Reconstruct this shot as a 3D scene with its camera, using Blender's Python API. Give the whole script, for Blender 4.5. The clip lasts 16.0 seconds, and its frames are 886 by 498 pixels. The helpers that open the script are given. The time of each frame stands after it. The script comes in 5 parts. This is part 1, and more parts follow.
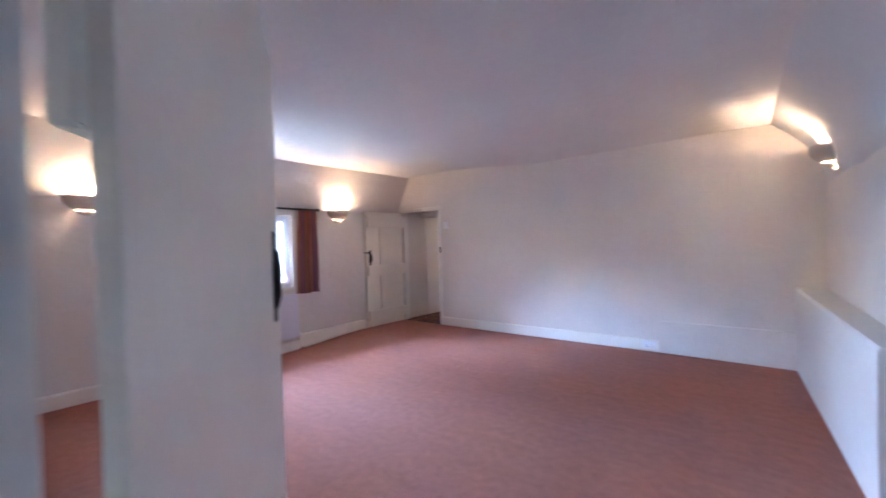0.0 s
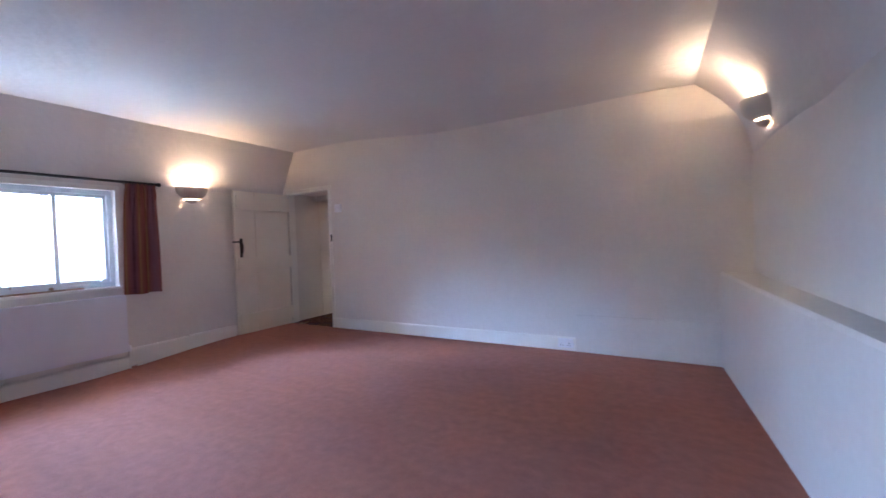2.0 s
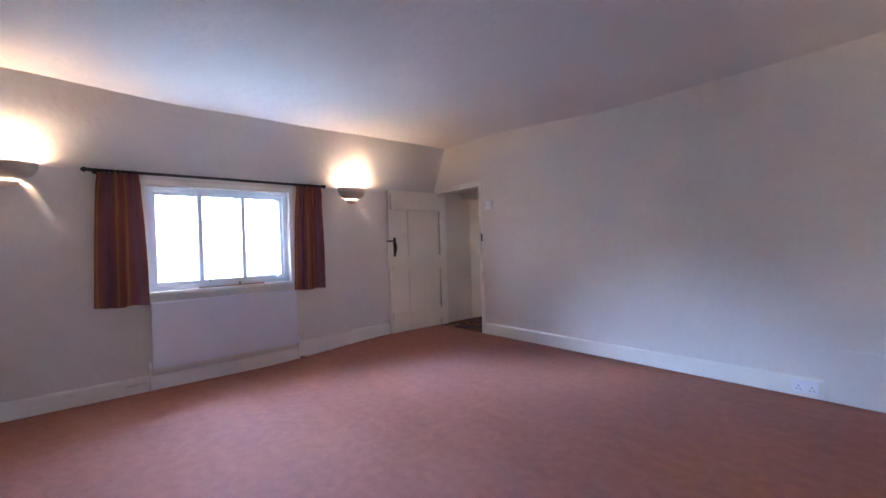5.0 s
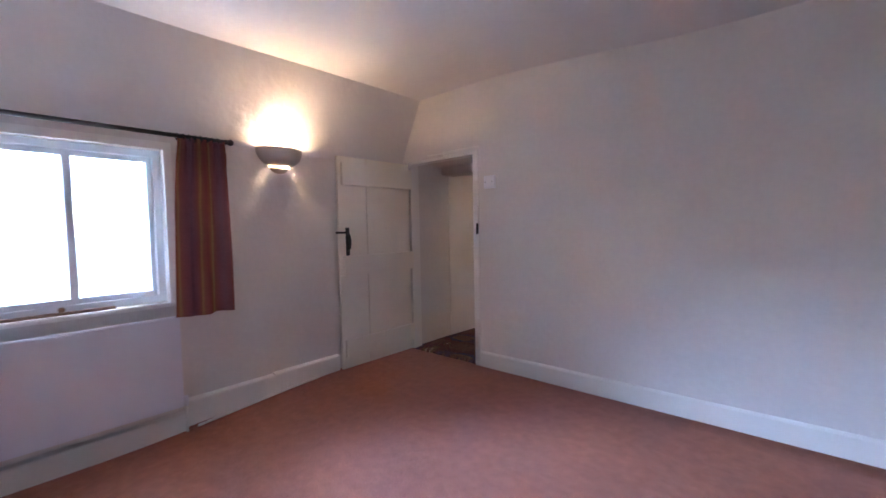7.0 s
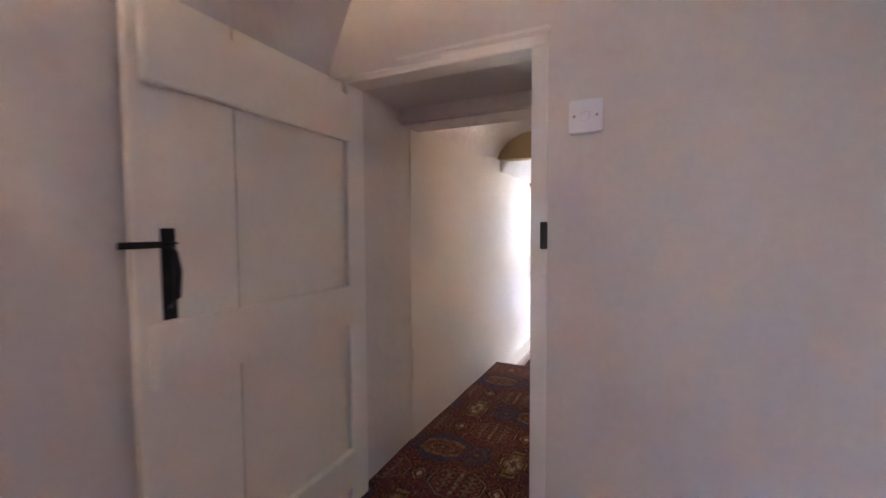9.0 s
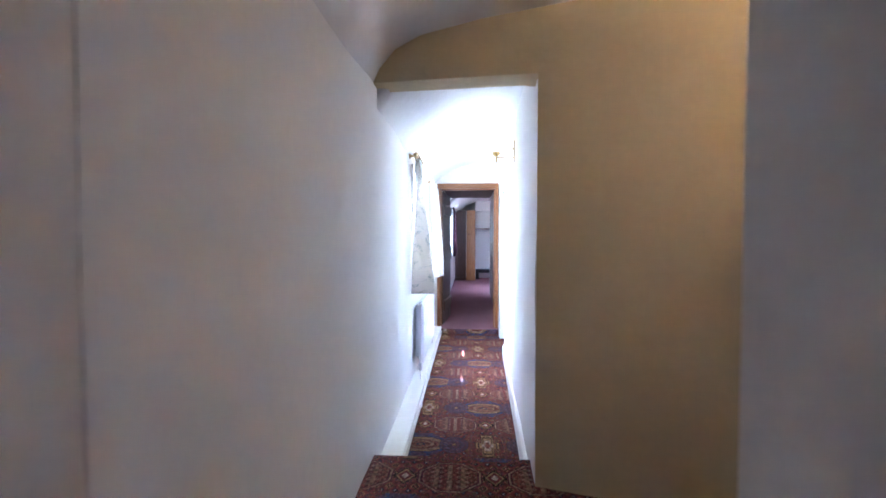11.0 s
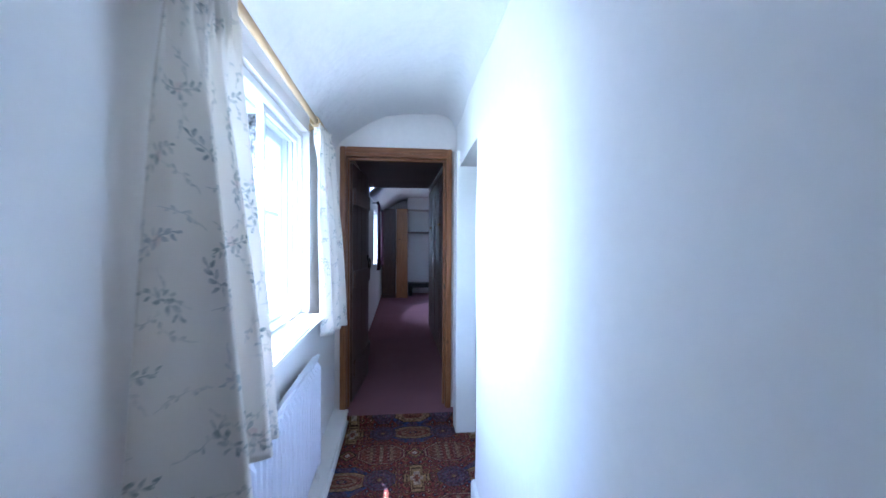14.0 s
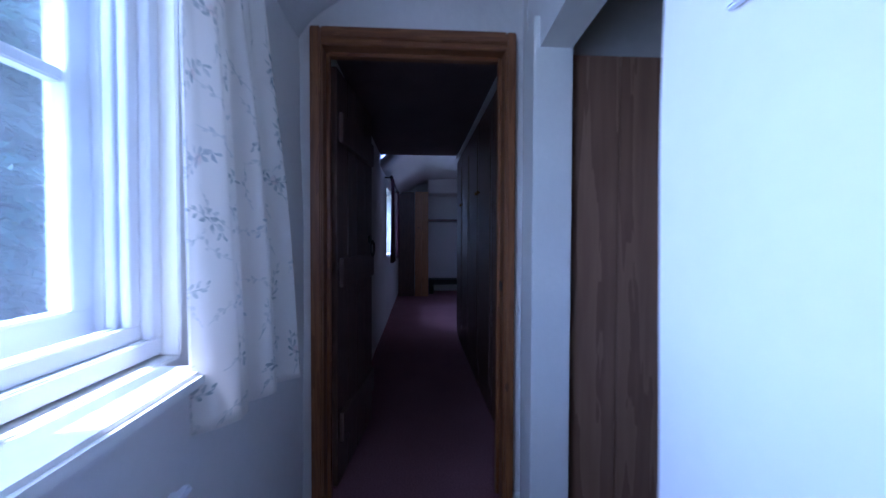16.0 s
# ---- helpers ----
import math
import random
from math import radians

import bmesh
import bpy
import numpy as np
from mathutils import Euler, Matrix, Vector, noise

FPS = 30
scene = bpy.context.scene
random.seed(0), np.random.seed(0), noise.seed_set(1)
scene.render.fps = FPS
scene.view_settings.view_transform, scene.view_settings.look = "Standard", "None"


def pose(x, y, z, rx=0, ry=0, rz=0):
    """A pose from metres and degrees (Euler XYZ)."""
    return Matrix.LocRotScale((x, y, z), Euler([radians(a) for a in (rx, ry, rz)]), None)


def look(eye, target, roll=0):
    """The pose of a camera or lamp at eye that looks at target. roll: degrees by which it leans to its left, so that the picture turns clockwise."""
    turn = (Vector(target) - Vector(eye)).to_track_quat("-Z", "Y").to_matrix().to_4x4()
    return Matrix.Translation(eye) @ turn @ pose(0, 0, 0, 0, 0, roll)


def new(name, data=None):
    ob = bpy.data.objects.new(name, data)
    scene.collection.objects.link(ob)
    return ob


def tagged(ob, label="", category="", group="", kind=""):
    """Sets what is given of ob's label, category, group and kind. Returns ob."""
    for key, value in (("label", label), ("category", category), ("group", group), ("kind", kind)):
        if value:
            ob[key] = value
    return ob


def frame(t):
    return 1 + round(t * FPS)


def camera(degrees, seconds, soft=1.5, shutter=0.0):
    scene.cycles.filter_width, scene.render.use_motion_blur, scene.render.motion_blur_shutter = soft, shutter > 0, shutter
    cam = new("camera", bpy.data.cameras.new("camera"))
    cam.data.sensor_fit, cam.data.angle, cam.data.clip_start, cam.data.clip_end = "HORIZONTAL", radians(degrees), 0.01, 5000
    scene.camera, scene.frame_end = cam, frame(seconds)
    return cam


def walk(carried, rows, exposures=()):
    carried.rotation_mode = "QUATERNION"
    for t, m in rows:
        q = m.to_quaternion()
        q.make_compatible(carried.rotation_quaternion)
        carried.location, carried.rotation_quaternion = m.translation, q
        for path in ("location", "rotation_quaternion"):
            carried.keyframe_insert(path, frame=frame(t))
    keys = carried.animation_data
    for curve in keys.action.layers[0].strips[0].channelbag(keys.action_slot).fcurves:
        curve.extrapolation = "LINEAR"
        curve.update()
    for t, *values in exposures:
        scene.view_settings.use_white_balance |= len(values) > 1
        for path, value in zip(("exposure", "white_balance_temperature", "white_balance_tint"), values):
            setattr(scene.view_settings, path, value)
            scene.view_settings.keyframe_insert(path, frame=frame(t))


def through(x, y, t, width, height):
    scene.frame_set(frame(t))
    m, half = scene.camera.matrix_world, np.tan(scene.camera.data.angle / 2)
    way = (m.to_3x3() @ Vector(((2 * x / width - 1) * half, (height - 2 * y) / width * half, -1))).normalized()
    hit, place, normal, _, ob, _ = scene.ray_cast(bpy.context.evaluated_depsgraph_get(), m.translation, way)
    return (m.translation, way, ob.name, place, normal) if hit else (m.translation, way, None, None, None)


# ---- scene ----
cam = camera(94.2, 16.0, 1.5, 0.4)
PATH = [
    (0, (5.402, -5.18, 1.342), (4.105, -3.658, 1.317), -1.7),
    (0.5, (5.353, -4.981, 1.232), (4.42, -3.213, 1.175), -1.8),
    (1, (5.296, -4.667, 1.212), (4.547, -2.814, 1.142), -1.8),
    (1.5, (5.232, -4.362, 1.214), (4.39, -2.548, 1.154), -1.7),
    (2, (5.185, -4.109, 1.172), (4.157, -2.394, 1.125), -2.0),
    (2.5, (5.172, -3.948, 1.158), (3.882, -2.42, 1.138), -1.8),
    (3, (5.211, -3.817, 1.155), (3.713, -2.492, 1.147), -1.7),
    (3.5, (5.175, -3.811, 1.161), (3.613, -2.562, 1.152), -1.7),
    (6, (4.116, -3.577, 1.191), (2.606, -2.267, 1.128), -1.4),
    (6.5, (3.687, -3.259, 1.279), (2.229, -1.893, 1.186), -1.1),
    (7, (3.221, -2.917, 1.259), (1.86, -1.455, 1.155), -1.1),
    (7.5, (2.632, -2.646, 1.293), (1.353, -1.112, 1.178), -1.2),
    (8, (2.18, -2.315, 1.204), (0.998, -0.703, 1.147), -1.6),
    (8.5, (1.638, -1.925, 1.307), (0.611, -0.213, 1.18), -1.0),
    (9, (1.249, -1.492, 1.272), (0.39, 0.311, 1.17), -0.3),
    (9.2, (1.125, -1.327, 1.254), (0.373, 0.523, 1.155), -0.1),
    (11.3, (0.503, 0.356, 1.119), (0.436, 2.355, 1.076), 0.3),
    (11.5, (0.498, 0.519, 1.125), (0.462, 2.519, 1.093), 0.5),
    (12, (0.514, 0.989, 1.141), (0.59, 2.988, 1.106), 0.3),
    (12.5, (0.516, 1.407, 1.129), (0.596, 3.405, 1.096), 0.3),
    (13, (0.516, 1.876, 1.117), (0.671, 3.869, 1.079), 0.4),
    (13.5, (0.545, 2.274, 1.126), (0.701, 4.268, 1.095), 0.6),
    (14, (0.547, 2.618, 1.158), (0.767, 4.606, 1.127), 0.3),
    (14.5, (0.567, 2.916, 1.11), (0.836, 4.897, 1.076), 0.2),
    (15, (0.555, 3.242, 1.06), (0.751, 5.232, 1.02), 0.1),
    (15.5, (0.556, 3.629, 1.048), (0.723, 5.622, 0.993), 0.2),
    (16, (0.549, 4.033, 1.02), (0.678, 6.028, 0.97), 0.2),
]
walk(cam, [(t, look(eye, target, roll)) for t, eye, target, roll in PATH], [(0.0, 7.0, 5900, 22), (1.0, 6.6, 5800, 21), (3.5, 6.5, 5800, 21), (7.0, 6.5, 5900, 22), (8.2, 6.65, 6200, 24), (9.2, 6.6, 6300, 22), (11.3, 6.3, 4900, 14), (12.5, 5.9, 4900, 14), (13.5, 5.12, 4780, 12), (14.5, 4.18, 4550, 15), (16.0, 3.12, 4300, 25)])

# ---- world and light ----
world = bpy.data.worlds.new("world")
scene.world = world
world.use_nodes = True
wn = world.node_tree.nodes
sky = wn.new("ShaderNodeTexSky")
sky.sky_type = "NISHITA"
sky.sun_disc = False
sky.sun_elevation = radians(68)
sky.sun_rotation = radians(-70)
world.node_tree.links.new(sky.outputs[0], wn["Background"].inputs[0])
wn["Background"].inputs[1].default_value = 0.15
sun = new("sun", bpy.data.lights.new("sun", "SUN"))
sun.data.energy, sun.data.angle, sun.data.color = 1.7, radians(0.5), (1.0, 0.94, 0.85)
sun.matrix_world = look((-2.6, 3.4, 8.6), (0, 4.0, 0.5))
# sky light that comes in by the corridor window's opening
daylight = new("window_daylight", bpy.data.lights.new("window_daylight", "AREA"))
daylight.data.shape, daylight.data.size, daylight.data.size_y = "RECTANGLE", 1.15, 0.85
daylight.data.energy, daylight.data.color = 0.72, (0.86, 0.94, 1.0)
daylight.matrix_world = look((-0.13, 4.22, 1.28), (0.9, 4.20, 0.88))
skylight = new("window_daylight", bpy.data.lights.new("window_daylight", "AREA"))
skylight.data.shape, skylight.data.size, skylight.data.size_y = "RECTANGLE", 0.8, 0.8
skylight.data.energy, skylight.data.color, skylight.data.spread = 0.52, (0.86, 0.94, 1.0), radians(120)
skylight.matrix_world = look((-0.10, 4.08, 1.28), (0.22, 4.70, 1.05))
# sky light that falls in by the rose room's window, and what the garden throws up to its ceiling
for az, down, wide, watts in ((-8, 20, 60, 3.0), (37, 23, 36, 1.05)):
    room_light = new("window_daylight", bpy.data.lights.new("window_daylight", "AREA"))
    room_light.data.shape, room_light.data.size, room_light.data.size_y = "RECTANGLE", 1.3, 0.95
    room_light.data.energy, room_light.data.color, room_light.data.spread = watts, (0.48, 0.69, 1.0), radians(wide)
    room_light.matrix_world = pose(-0.50, -2.84, 1.58) @ pose(0, 0, 0, 90 - down, 0, az - 90)
far_light = new("window_daylight", bpy.data.lights.new("window_daylight", "AREA"))
far_light.data.shape, far_light.data.size, far_light.data.size_y = "RECTANGLE", 0.9, 0.8
far_light.data.energy, far_light.data.color, far_light.data.spread = 1.9, (0.80, 0.90, 1.0), radians(130)
far_light.matrix_world = look((-0.16, 10.05, 1.3), (1.0, 10.0, 0.95))
garden_light = new("window_daylight", bpy.data.lights.new("window_daylight", "AREA"))
garden_light.data.shape, garden_light.data.size, garden_light.data.size_y = "RECTANGLE", 1.2, 0.7
garden_light.data.energy, garden_light.data.color, garden_light.data.spread = 0.55, (0.50, 0.72, 1.0), radians(110)
garden_light.matrix_world = look((-0.45, -2.84, 1.10), (0.55, -2.80, 2.00))

# ---- materials ----
def mat(name, color, rough=0.6, vary=0.06, scale=4.0, grain=0.0, gscale=80.0, bump=0.0, bscale=60.0, metal=0.0, spec=0.5):
    """Principled surface: base colour with two scales of variation and fine relief."""
    m = bpy.data.materials.new(name)
    m.use_nodes = True
    n, l = m.node_tree.nodes, m.node_tree.links
    b = n["Principled BSDF"]
    b.inputs["Roughness"].default_value = rough
    b.inputs["Metallic"].default_value = metal
    b.inputs["Specular IOR Level"].default_value = spec
    tc = n.new("ShaderNodeTexCoord")
    a = n.new("ShaderNodeTexNoise"); a.inputs["Scale"].default_value = scale; a.inputs["Detail"].default_value = 5
    g = n.new("ShaderNodeTexNoise"); g.inputs["Scale"].default_value = gscale; g.inputs["Detail"].default_value = 3
    for t in (a, g):
        l.new(tc.outputs["Object"], t.inputs["Vector"])
    ra = n.new("ShaderNodeMapRange"); ra.inputs["From Min"].default_value = 0.3; ra.inputs["From Max"].default_value = 0.7
    ra.inputs["To Min"].default_value = 1 - vary; ra.inputs["To Max"].default_value = 1 + vary
    rg = n.new("ShaderNodeMapRange"); rg.inputs["From Min"].default_value = 0.3; rg.inputs["From Max"].default_value = 0.7
    rg.inputs["To Min"].default_value = 1 - grain; rg.inputs["To Max"].default_value = 1 + grain
    l.new(a.outputs["Fac"], ra.inputs["Value"]); l.new(g.outputs["Fac"], rg.inputs["Value"])
    mul = n.new("ShaderNodeMath"); mul.operation = "MULTIPLY"
    l.new(ra.outputs[0], mul.inputs[0]); l.new(rg.outputs[0], mul.inputs[1])
    v = n.new("ShaderNodeVectorMath"); v.operation = "SCALE"; v.inputs[0].default_value = color
    l.new(mul.outputs[0], v.inputs["Scale"])
    l.new(v.outputs[0], b.inputs["Base Color"])
    if bump:
        t = n.new("ShaderNodeTexNoise"); t.inputs["Scale"].default_value = bscale; t.inputs["Detail"].default_value = 4
        l.new(tc.outputs["Object"], t.inputs["Vector"])
        bp = n.new("ShaderNodeBump"); bp.inputs["Strength"].default_value = 1.0; bp.inputs["Distance"].default_value = bump
        l.new(t.outputs["Fac"], bp.inputs["Height"]); l.new(bp.outputs[0], b.inputs["Normal"])
    return m


M_PLASTER = mat("plaster", (0.75, 0.705, 0.655), 0.85, 0.03, 1.5, 0.02, 30, 0.005, 13)
M_SMOOTH = mat("smooth_plaster", (0.82, 0.785, 0.75), 0.8, 0.025, 1.2, 0.012, 26, 0.0022, 9)
M_CREAM = mat("cream_plaster", (0.56, 0.445, 0.27), 0.85, 0.06, 1.5, 0.02, 30, 0.009, 12)
M_CEIL = mat("ceiling_paint", (0.72, 0.69, 0.67), 0.9, 0.03, 1.2, 0.015, 30, 0.007, 11)
# dark base colour that keeps the passage ceiling dim
M_DIM = mat("dark_brown", (0.17, 0.125, 0.12), 0.8, 0.1, 2, 0.05, 40, 0.003, 16)
M_GLOSS = mat("white_gloss", (0.86, 0.83, 0.77), 0.32, 0.03, 3, 0.01, 60, 0.0008, 40)
M_DOOR = mat("cream_gloss", (0.86, 0.81, 0.70), 0.34, 0.035, 3, 0.015, 60, 0.0012, 34)
M_ENAMEL = mat("radiator_enamel", (0.79, 0.79, 0.85), 0.3, 0.02, 3)
M_UPVC = mat("white_frame", (0.82, 0.82, 0.83), 0.35, 0.02, 5)
M_ALU = mat("grey_aluminium", (0.74, 0.78, 0.83), 0.4, 0.04, 5)
M_PINK = mat("pink_carpet", (0.25, 0.12, 0.135), 0.97, 0.08, 2.2, 0.2, 120, 0.004, 220, spec=0.1)
class Nodes:
    """Short hand for arithmetic in a node tree."""
    def __init__(self, m):
        self.n, self.l = m.node_tree.nodes, m.node_tree.links
    def put(self, sock, v):
        if isinstance(v, (int, float, tuple)):
            sock.default_value = v
        else:
            self.l.new(v, sock)
    def op(self, kind, a, b=0.0, c=None):
        x = self.n.new("ShaderNodeMath"); x.operation = kind
        self.put(x.inputs[0], a); self.put(x.inputs[1], b)
        if c is not None:
            self.put(x.inputs[2], c)
        return x.outputs[0]
    def mix(self, f, a, b):
        x = self.n.new("ShaderNodeMix"); x.data_type = "RGBA"
        self.put(x.inputs[0], f); self.put(x.inputs[6], a); self.put(x.inputs[7], b)
        return x.outputs[2]
    def ramp(self, f, stops, kind="CONSTANT"):
        x = self.n.new("ShaderNodeValToRGB"); x.color_ramp.interpolation = kind
        e = x.color_ramp.elements
        while len(e) < len(stops):
            e.new(0.5)
        for k, (p, col) in enumerate(stops):
            e[k].position, e[k].color = p, (*col, 1)
        self.put(x.inputs[0], f)
        return x.outputs[0]
    def noise(self, vec, scale, detail=2.0):
        x = self.n.new("ShaderNodeTexNoise"); x.inputs["Scale"].default_value = scale; x.inputs["Detail"].default_value = detail
        self.l.new(vec, x.inputs["Vector"])
        return x.outputs["Fac"]
    def below(self, a, b):
        return self.op("LESS_THAN", a, b)
    def centred(self, a):
        return self.op("ABSOLUTE", self.op("SUBTRACT", self.op("FRACT", a), 0.5))


def brushed_carpet():
    """Rose cut-pile carpet: tufts, long brushed streaks and worn patches."""
    m = bpy.data.materials.new("rose_carpet")
    m.use_nodes = True
    k = Nodes(m)
    b = k.n["Principled BSDF"]
    b.inputs["Roughness"].default_value = 0.97
    b.inputs["Specular IOR Level"].default_value = 0.1
    b.inputs["Sheen Weight"].default_value = 0.05
    b.inputs["Sheen Roughness"].default_value = 0.6
    tc = k.n.new("ShaderNodeTexCoord")
    mp = k.n.new("ShaderNodeMapping"); mp.inputs["Rotation"].default_value = (0, 0, 0.45); mp.inputs["Scale"].default_value = (0.9, 5.0, 1)
    k.l.new(tc.outputs["Object"], mp.inputs[0])
    p = tc.outputs["Object"]
    wear = k.ramp(k.noise(p, 0.8, 3.0), [(0.35, (0.40, 0.150, 0.090)), (0.65, (0.38, 0.152, 0.112))], "LINEAR")
    streak = k.op("MULTIPLY_ADD", k.noise(mp.outputs[0], 1.6, 4.0), 0.22, 0.89)
    blot = k.op("MULTIPLY_ADD", k.noise(p, 16.0, 5.0), 0.50, 0.75)
    tuft = k.op("MULTIPLY_ADD", k.noise(p, 170.0, 2.0), 0.9, 0.55)
    sc = k.n.new("ShaderNodeVectorMath"); sc.operation = "SCALE"
    k.l.new(wear, sc.inputs[0]); k.l.new(k.op("MULTIPLY", k.op("MULTIPLY", streak, blot), tuft), sc.inputs["Scale"])
    k.l.new(sc.outputs[0], b.inputs["Base Color"])
    bp = k.n.new("ShaderNodeBump"); bp.inputs["Distance"].default_value = 0.005
    k.l.new(k.op("ADD", k.noise(p, 200.0), k.op("MULTIPLY", k.noise(p, 30.0), 0.8)), bp.inputs["Height"]); k.l.new(bp.outputs[0], b.inputs["Normal"])
    return m


M_CARPET = brushed_carpet()
RED, NAVY, GOLD, CREAM, RUST, BROWN = (0.145, 0.034, 0.029), (0.030, 0.038, 0.075), (0.30, 0.18, 0.08), (0.44, 0.32, 0.24), (0.17, 0.052, 0.032), (0.024, 0.013, 0.012)


def oriental():
    """Wool carpet woven with octagons, crosses and small figures in rows."""
    m = bpy.data.materials.new("patterned_carpet")
    m.use_nodes = True
    k = Nodes(m)
    b = k.n["Principled BSDF"]
    b.inputs["Roughness"].default_value = 0.95
    b.inputs["Specular IOR Level"].default_value = 0.1
    tc = k.n.new("ShaderNodeTexCoord")
    sep = k.n.new("ShaderNodeSeparateXYZ")
    wob = k.n.new("ShaderNodeTexNoise"); wob.inputs["Scale"].default_value = 25
    k.l.new(tc.outputs["Object"], wob.inputs["Vector"])
    mv = k.n.new("ShaderNodeVectorMath"); mv.operation = "MULTIPLY_ADD"
    k.l.new(wob.outputs["Color"], mv.inputs[0]); mv.inputs[1].default_value = (0.008, 0.008, 0); k.l.new(tc.outputs["Object"], mv.inputs[2])
    k.l.new(mv.outputs[0], sep.inputs[0])
    x, y = sep.outputs[0], k.op("SUBTRACT", sep.outputs[1], sep.outputs[2])
    PX, PY = 0.42, 1.13
    u = k.op("DIVIDE", k.op("ADD", x, -0.455 + 10 * PX), PX)
    col = k.op("FLOOR", u)
    yy = k.op("ADD", y, -0.605 + 10 * PY)
    v = k.op("ADD", k.op("DIVIDE", yy, PY), k.op("MULTIPLY", col, 0.5))
    X = k.op("MULTIPLY", k.centred(u), PX)
    XE = k.op("MULTIPLY", k.centred(k.op("ADD", u, 0.5)), PX)
    Y1 = k.op("MULTIPLY", k.centred(v), PY)
    Y2 = k.op("MULTIPLY", k.centred(k.op("ADD", v, 0.5)), PY)
    yh = k.op("DIVIDE", yy, PY / 2)
    Y3 = k.op("MULTIPLY", k.centred(yh), PY / 2)
    Y4 = k.op("MULTIPLY", k.centred(k.op("ADD", yh, 0.5)), PY / 2)
    def octa(a, c, w):
        return k.op("MAXIMUM", k.op("MAXIMUM", a, k.op("MULTIPLY", c, w)), k.op("MULTIPLY", k.op("ADD", a, k.op("MULTIPLY", c, w)), 0.72))
    # woven figures, mirrored about each motif's axes
    def cells(a, c, n1, n2):
        return k.op("ADD", k.centred(k.op("MULTIPLY", a, n1)), k.centred(k.op("MULTIPLY", c, n2)))
    DULL = (0.15, 0.04, 0.028)
    TAN = (0.27, 0.165, 0.10)
    MAROON = (0.085, 0.022, 0.028)
    fine = cells(XE, Y3, 27, 25)
    small = k.ramp(fine, [(0.0, GOLD), (0.12, BROWN), (0.24, RED), (0.44, RUST), (0.56, NAVY), (0.63, DULL), (0.72, BROWN), (0.82, TAN), (0.90, DULL)])
    other = k.ramp(cells(X, Y4, 17, 15), [(0.0, CREAM), (0.08, NAVY), (0.16, BROWN), (0.26, RED), (0.52, DULL), (0.64, GOLD), (0.70, BROWN), (0.82, RUST), (0.94, CREAM)])
    patch = k.below(cells(XE, Y4, 9.5, 8.1), 0.52)
    ground = k.mix(patch, small, other)
    inner = k.ramp(cells(X, Y1, 27, 24), [(0.0, CREAM), (0.12, RED), (0.36, BROWN), (0.55, GOLD), (0.68, RUST), (0.88, NAVY)])
    core = k.ramp(cells(XE, Y3, 24, 27), [(0.0, GOLD), (0.15, RED), (0.45, BROWN), (0.62, TAN), (0.8, CREAM), (0.88, MAROON)])
    # a blue field round each long medallion
    halo = octa(X, Y1, 1.15)
    ground = k.mix(k.op("MULTIPLY", k.below(halo, 0.165), k.op("MULTIPLY_ADD", patch, 0.45, 0.5)), ground, (0.045, 0.055, 0.115, 1))
    d = octa(X, Y1, 1.85)
    gold = k.ramp(k.op("MULTIPLY", d, 5.0), [(0.0, GOLD), (0.07, NAVY), (0.15, RUST), (0.30, TAN), (0.40, DULL), (0.56, TAN), (0.72, GOLD), (0.80, BROWN)])
    c = k.mix(k.below(d, 0.168), ground, k.mix(0.42, gold, inner))
    d2 = octa(XE, Y3, 1.25)
    # three panels inside a pale border
    bands = k.ramp(k.op("MULTIPLY", XE, 10.0), [(0.0, TAN), (0.12, RED), (0.40, MAROON), (0.52, TAN), (0.74, DULL), (0.98, TAN), (1.08, RUST)])
    rim = k.ramp(k.op("MULTIPLY", d2, 5.0), [(0.0, RED), (0.64, MAROON), (0.68, TAN), (0.725, MAROON)])
    c = k.mix(k.below(d2, 0.152), c, k.mix(k.below(d2, 0.126), rim, k.mix(0.45, bands, core)))
    d3 = octa(XE, Y4, 0.9)
    blue = k.ramp(k.op("MULTIPLY", d3, 5.0), [(0.0, GOLD), (0.06, NAVY), (0.2, (0.05, 0.07, 0.13)), (0.32, NAVY), (0.4, (0.07, 0.085, 0.14)), (0.44, BROWN)])
    c = k.mix(k.below(d3, 0.093), c, k.mix(0.55, blue, small))
    cross = k.op("MINIMUM", k.op("MAXIMUM", X, k.op("MULTIPLY", Y2, 0.28)), k.op("MAXIMUM", k.op("MULTIPLY", X, 0.5), Y2))
    cr = k.ramp(k.op("MULTIPLY", cross, 10.0), [(0.0, RUST), (0.10, CREAM), (0.18, GOLD), (0.26, BROWN), (0.30, GOLD), (0.36, BROWN)])
    c = k.mix(k.below(cross, 0.04), c, k.mix(0.25, cr, inner))
    d4 = k.op("ADD", X, k.op("MULTIPLY", Y3, 0.8))
    knot = k.ramp(k.op("MULTIPLY", d4, 10.0), [(0.0, CREAM), (0.18, RED), (0.36, GOLD), (0.46, BROWN)])
    c = k.mix(k.below(d4, 0.055), c, knot)
    g = k.noise(tc.outputs["Object"], 160.0, 2.0)
    # broken outlines of the fine woven figures
    fleck = k.op("MINIMUM", k.op("MAXIMUM", k.op("MULTIPLY_ADD", k.noise(tc.outputs["Object"], 62.0, 3.0), 4.2, -1.35), 0.22), 1.25)
    g = k.op("MULTIPLY", g, fleck)
    sc = k.n.new("ShaderNodeVectorMath"); sc.operation = "SCALE"
    k.l.new(c, sc.inputs[0]); k.l.new(k.op("MULTIPLY_ADD", g, 1.5, 0.36), sc.inputs["Scale"])
    k.l.new(sc.outputs[0], b.inputs["Base Color"])
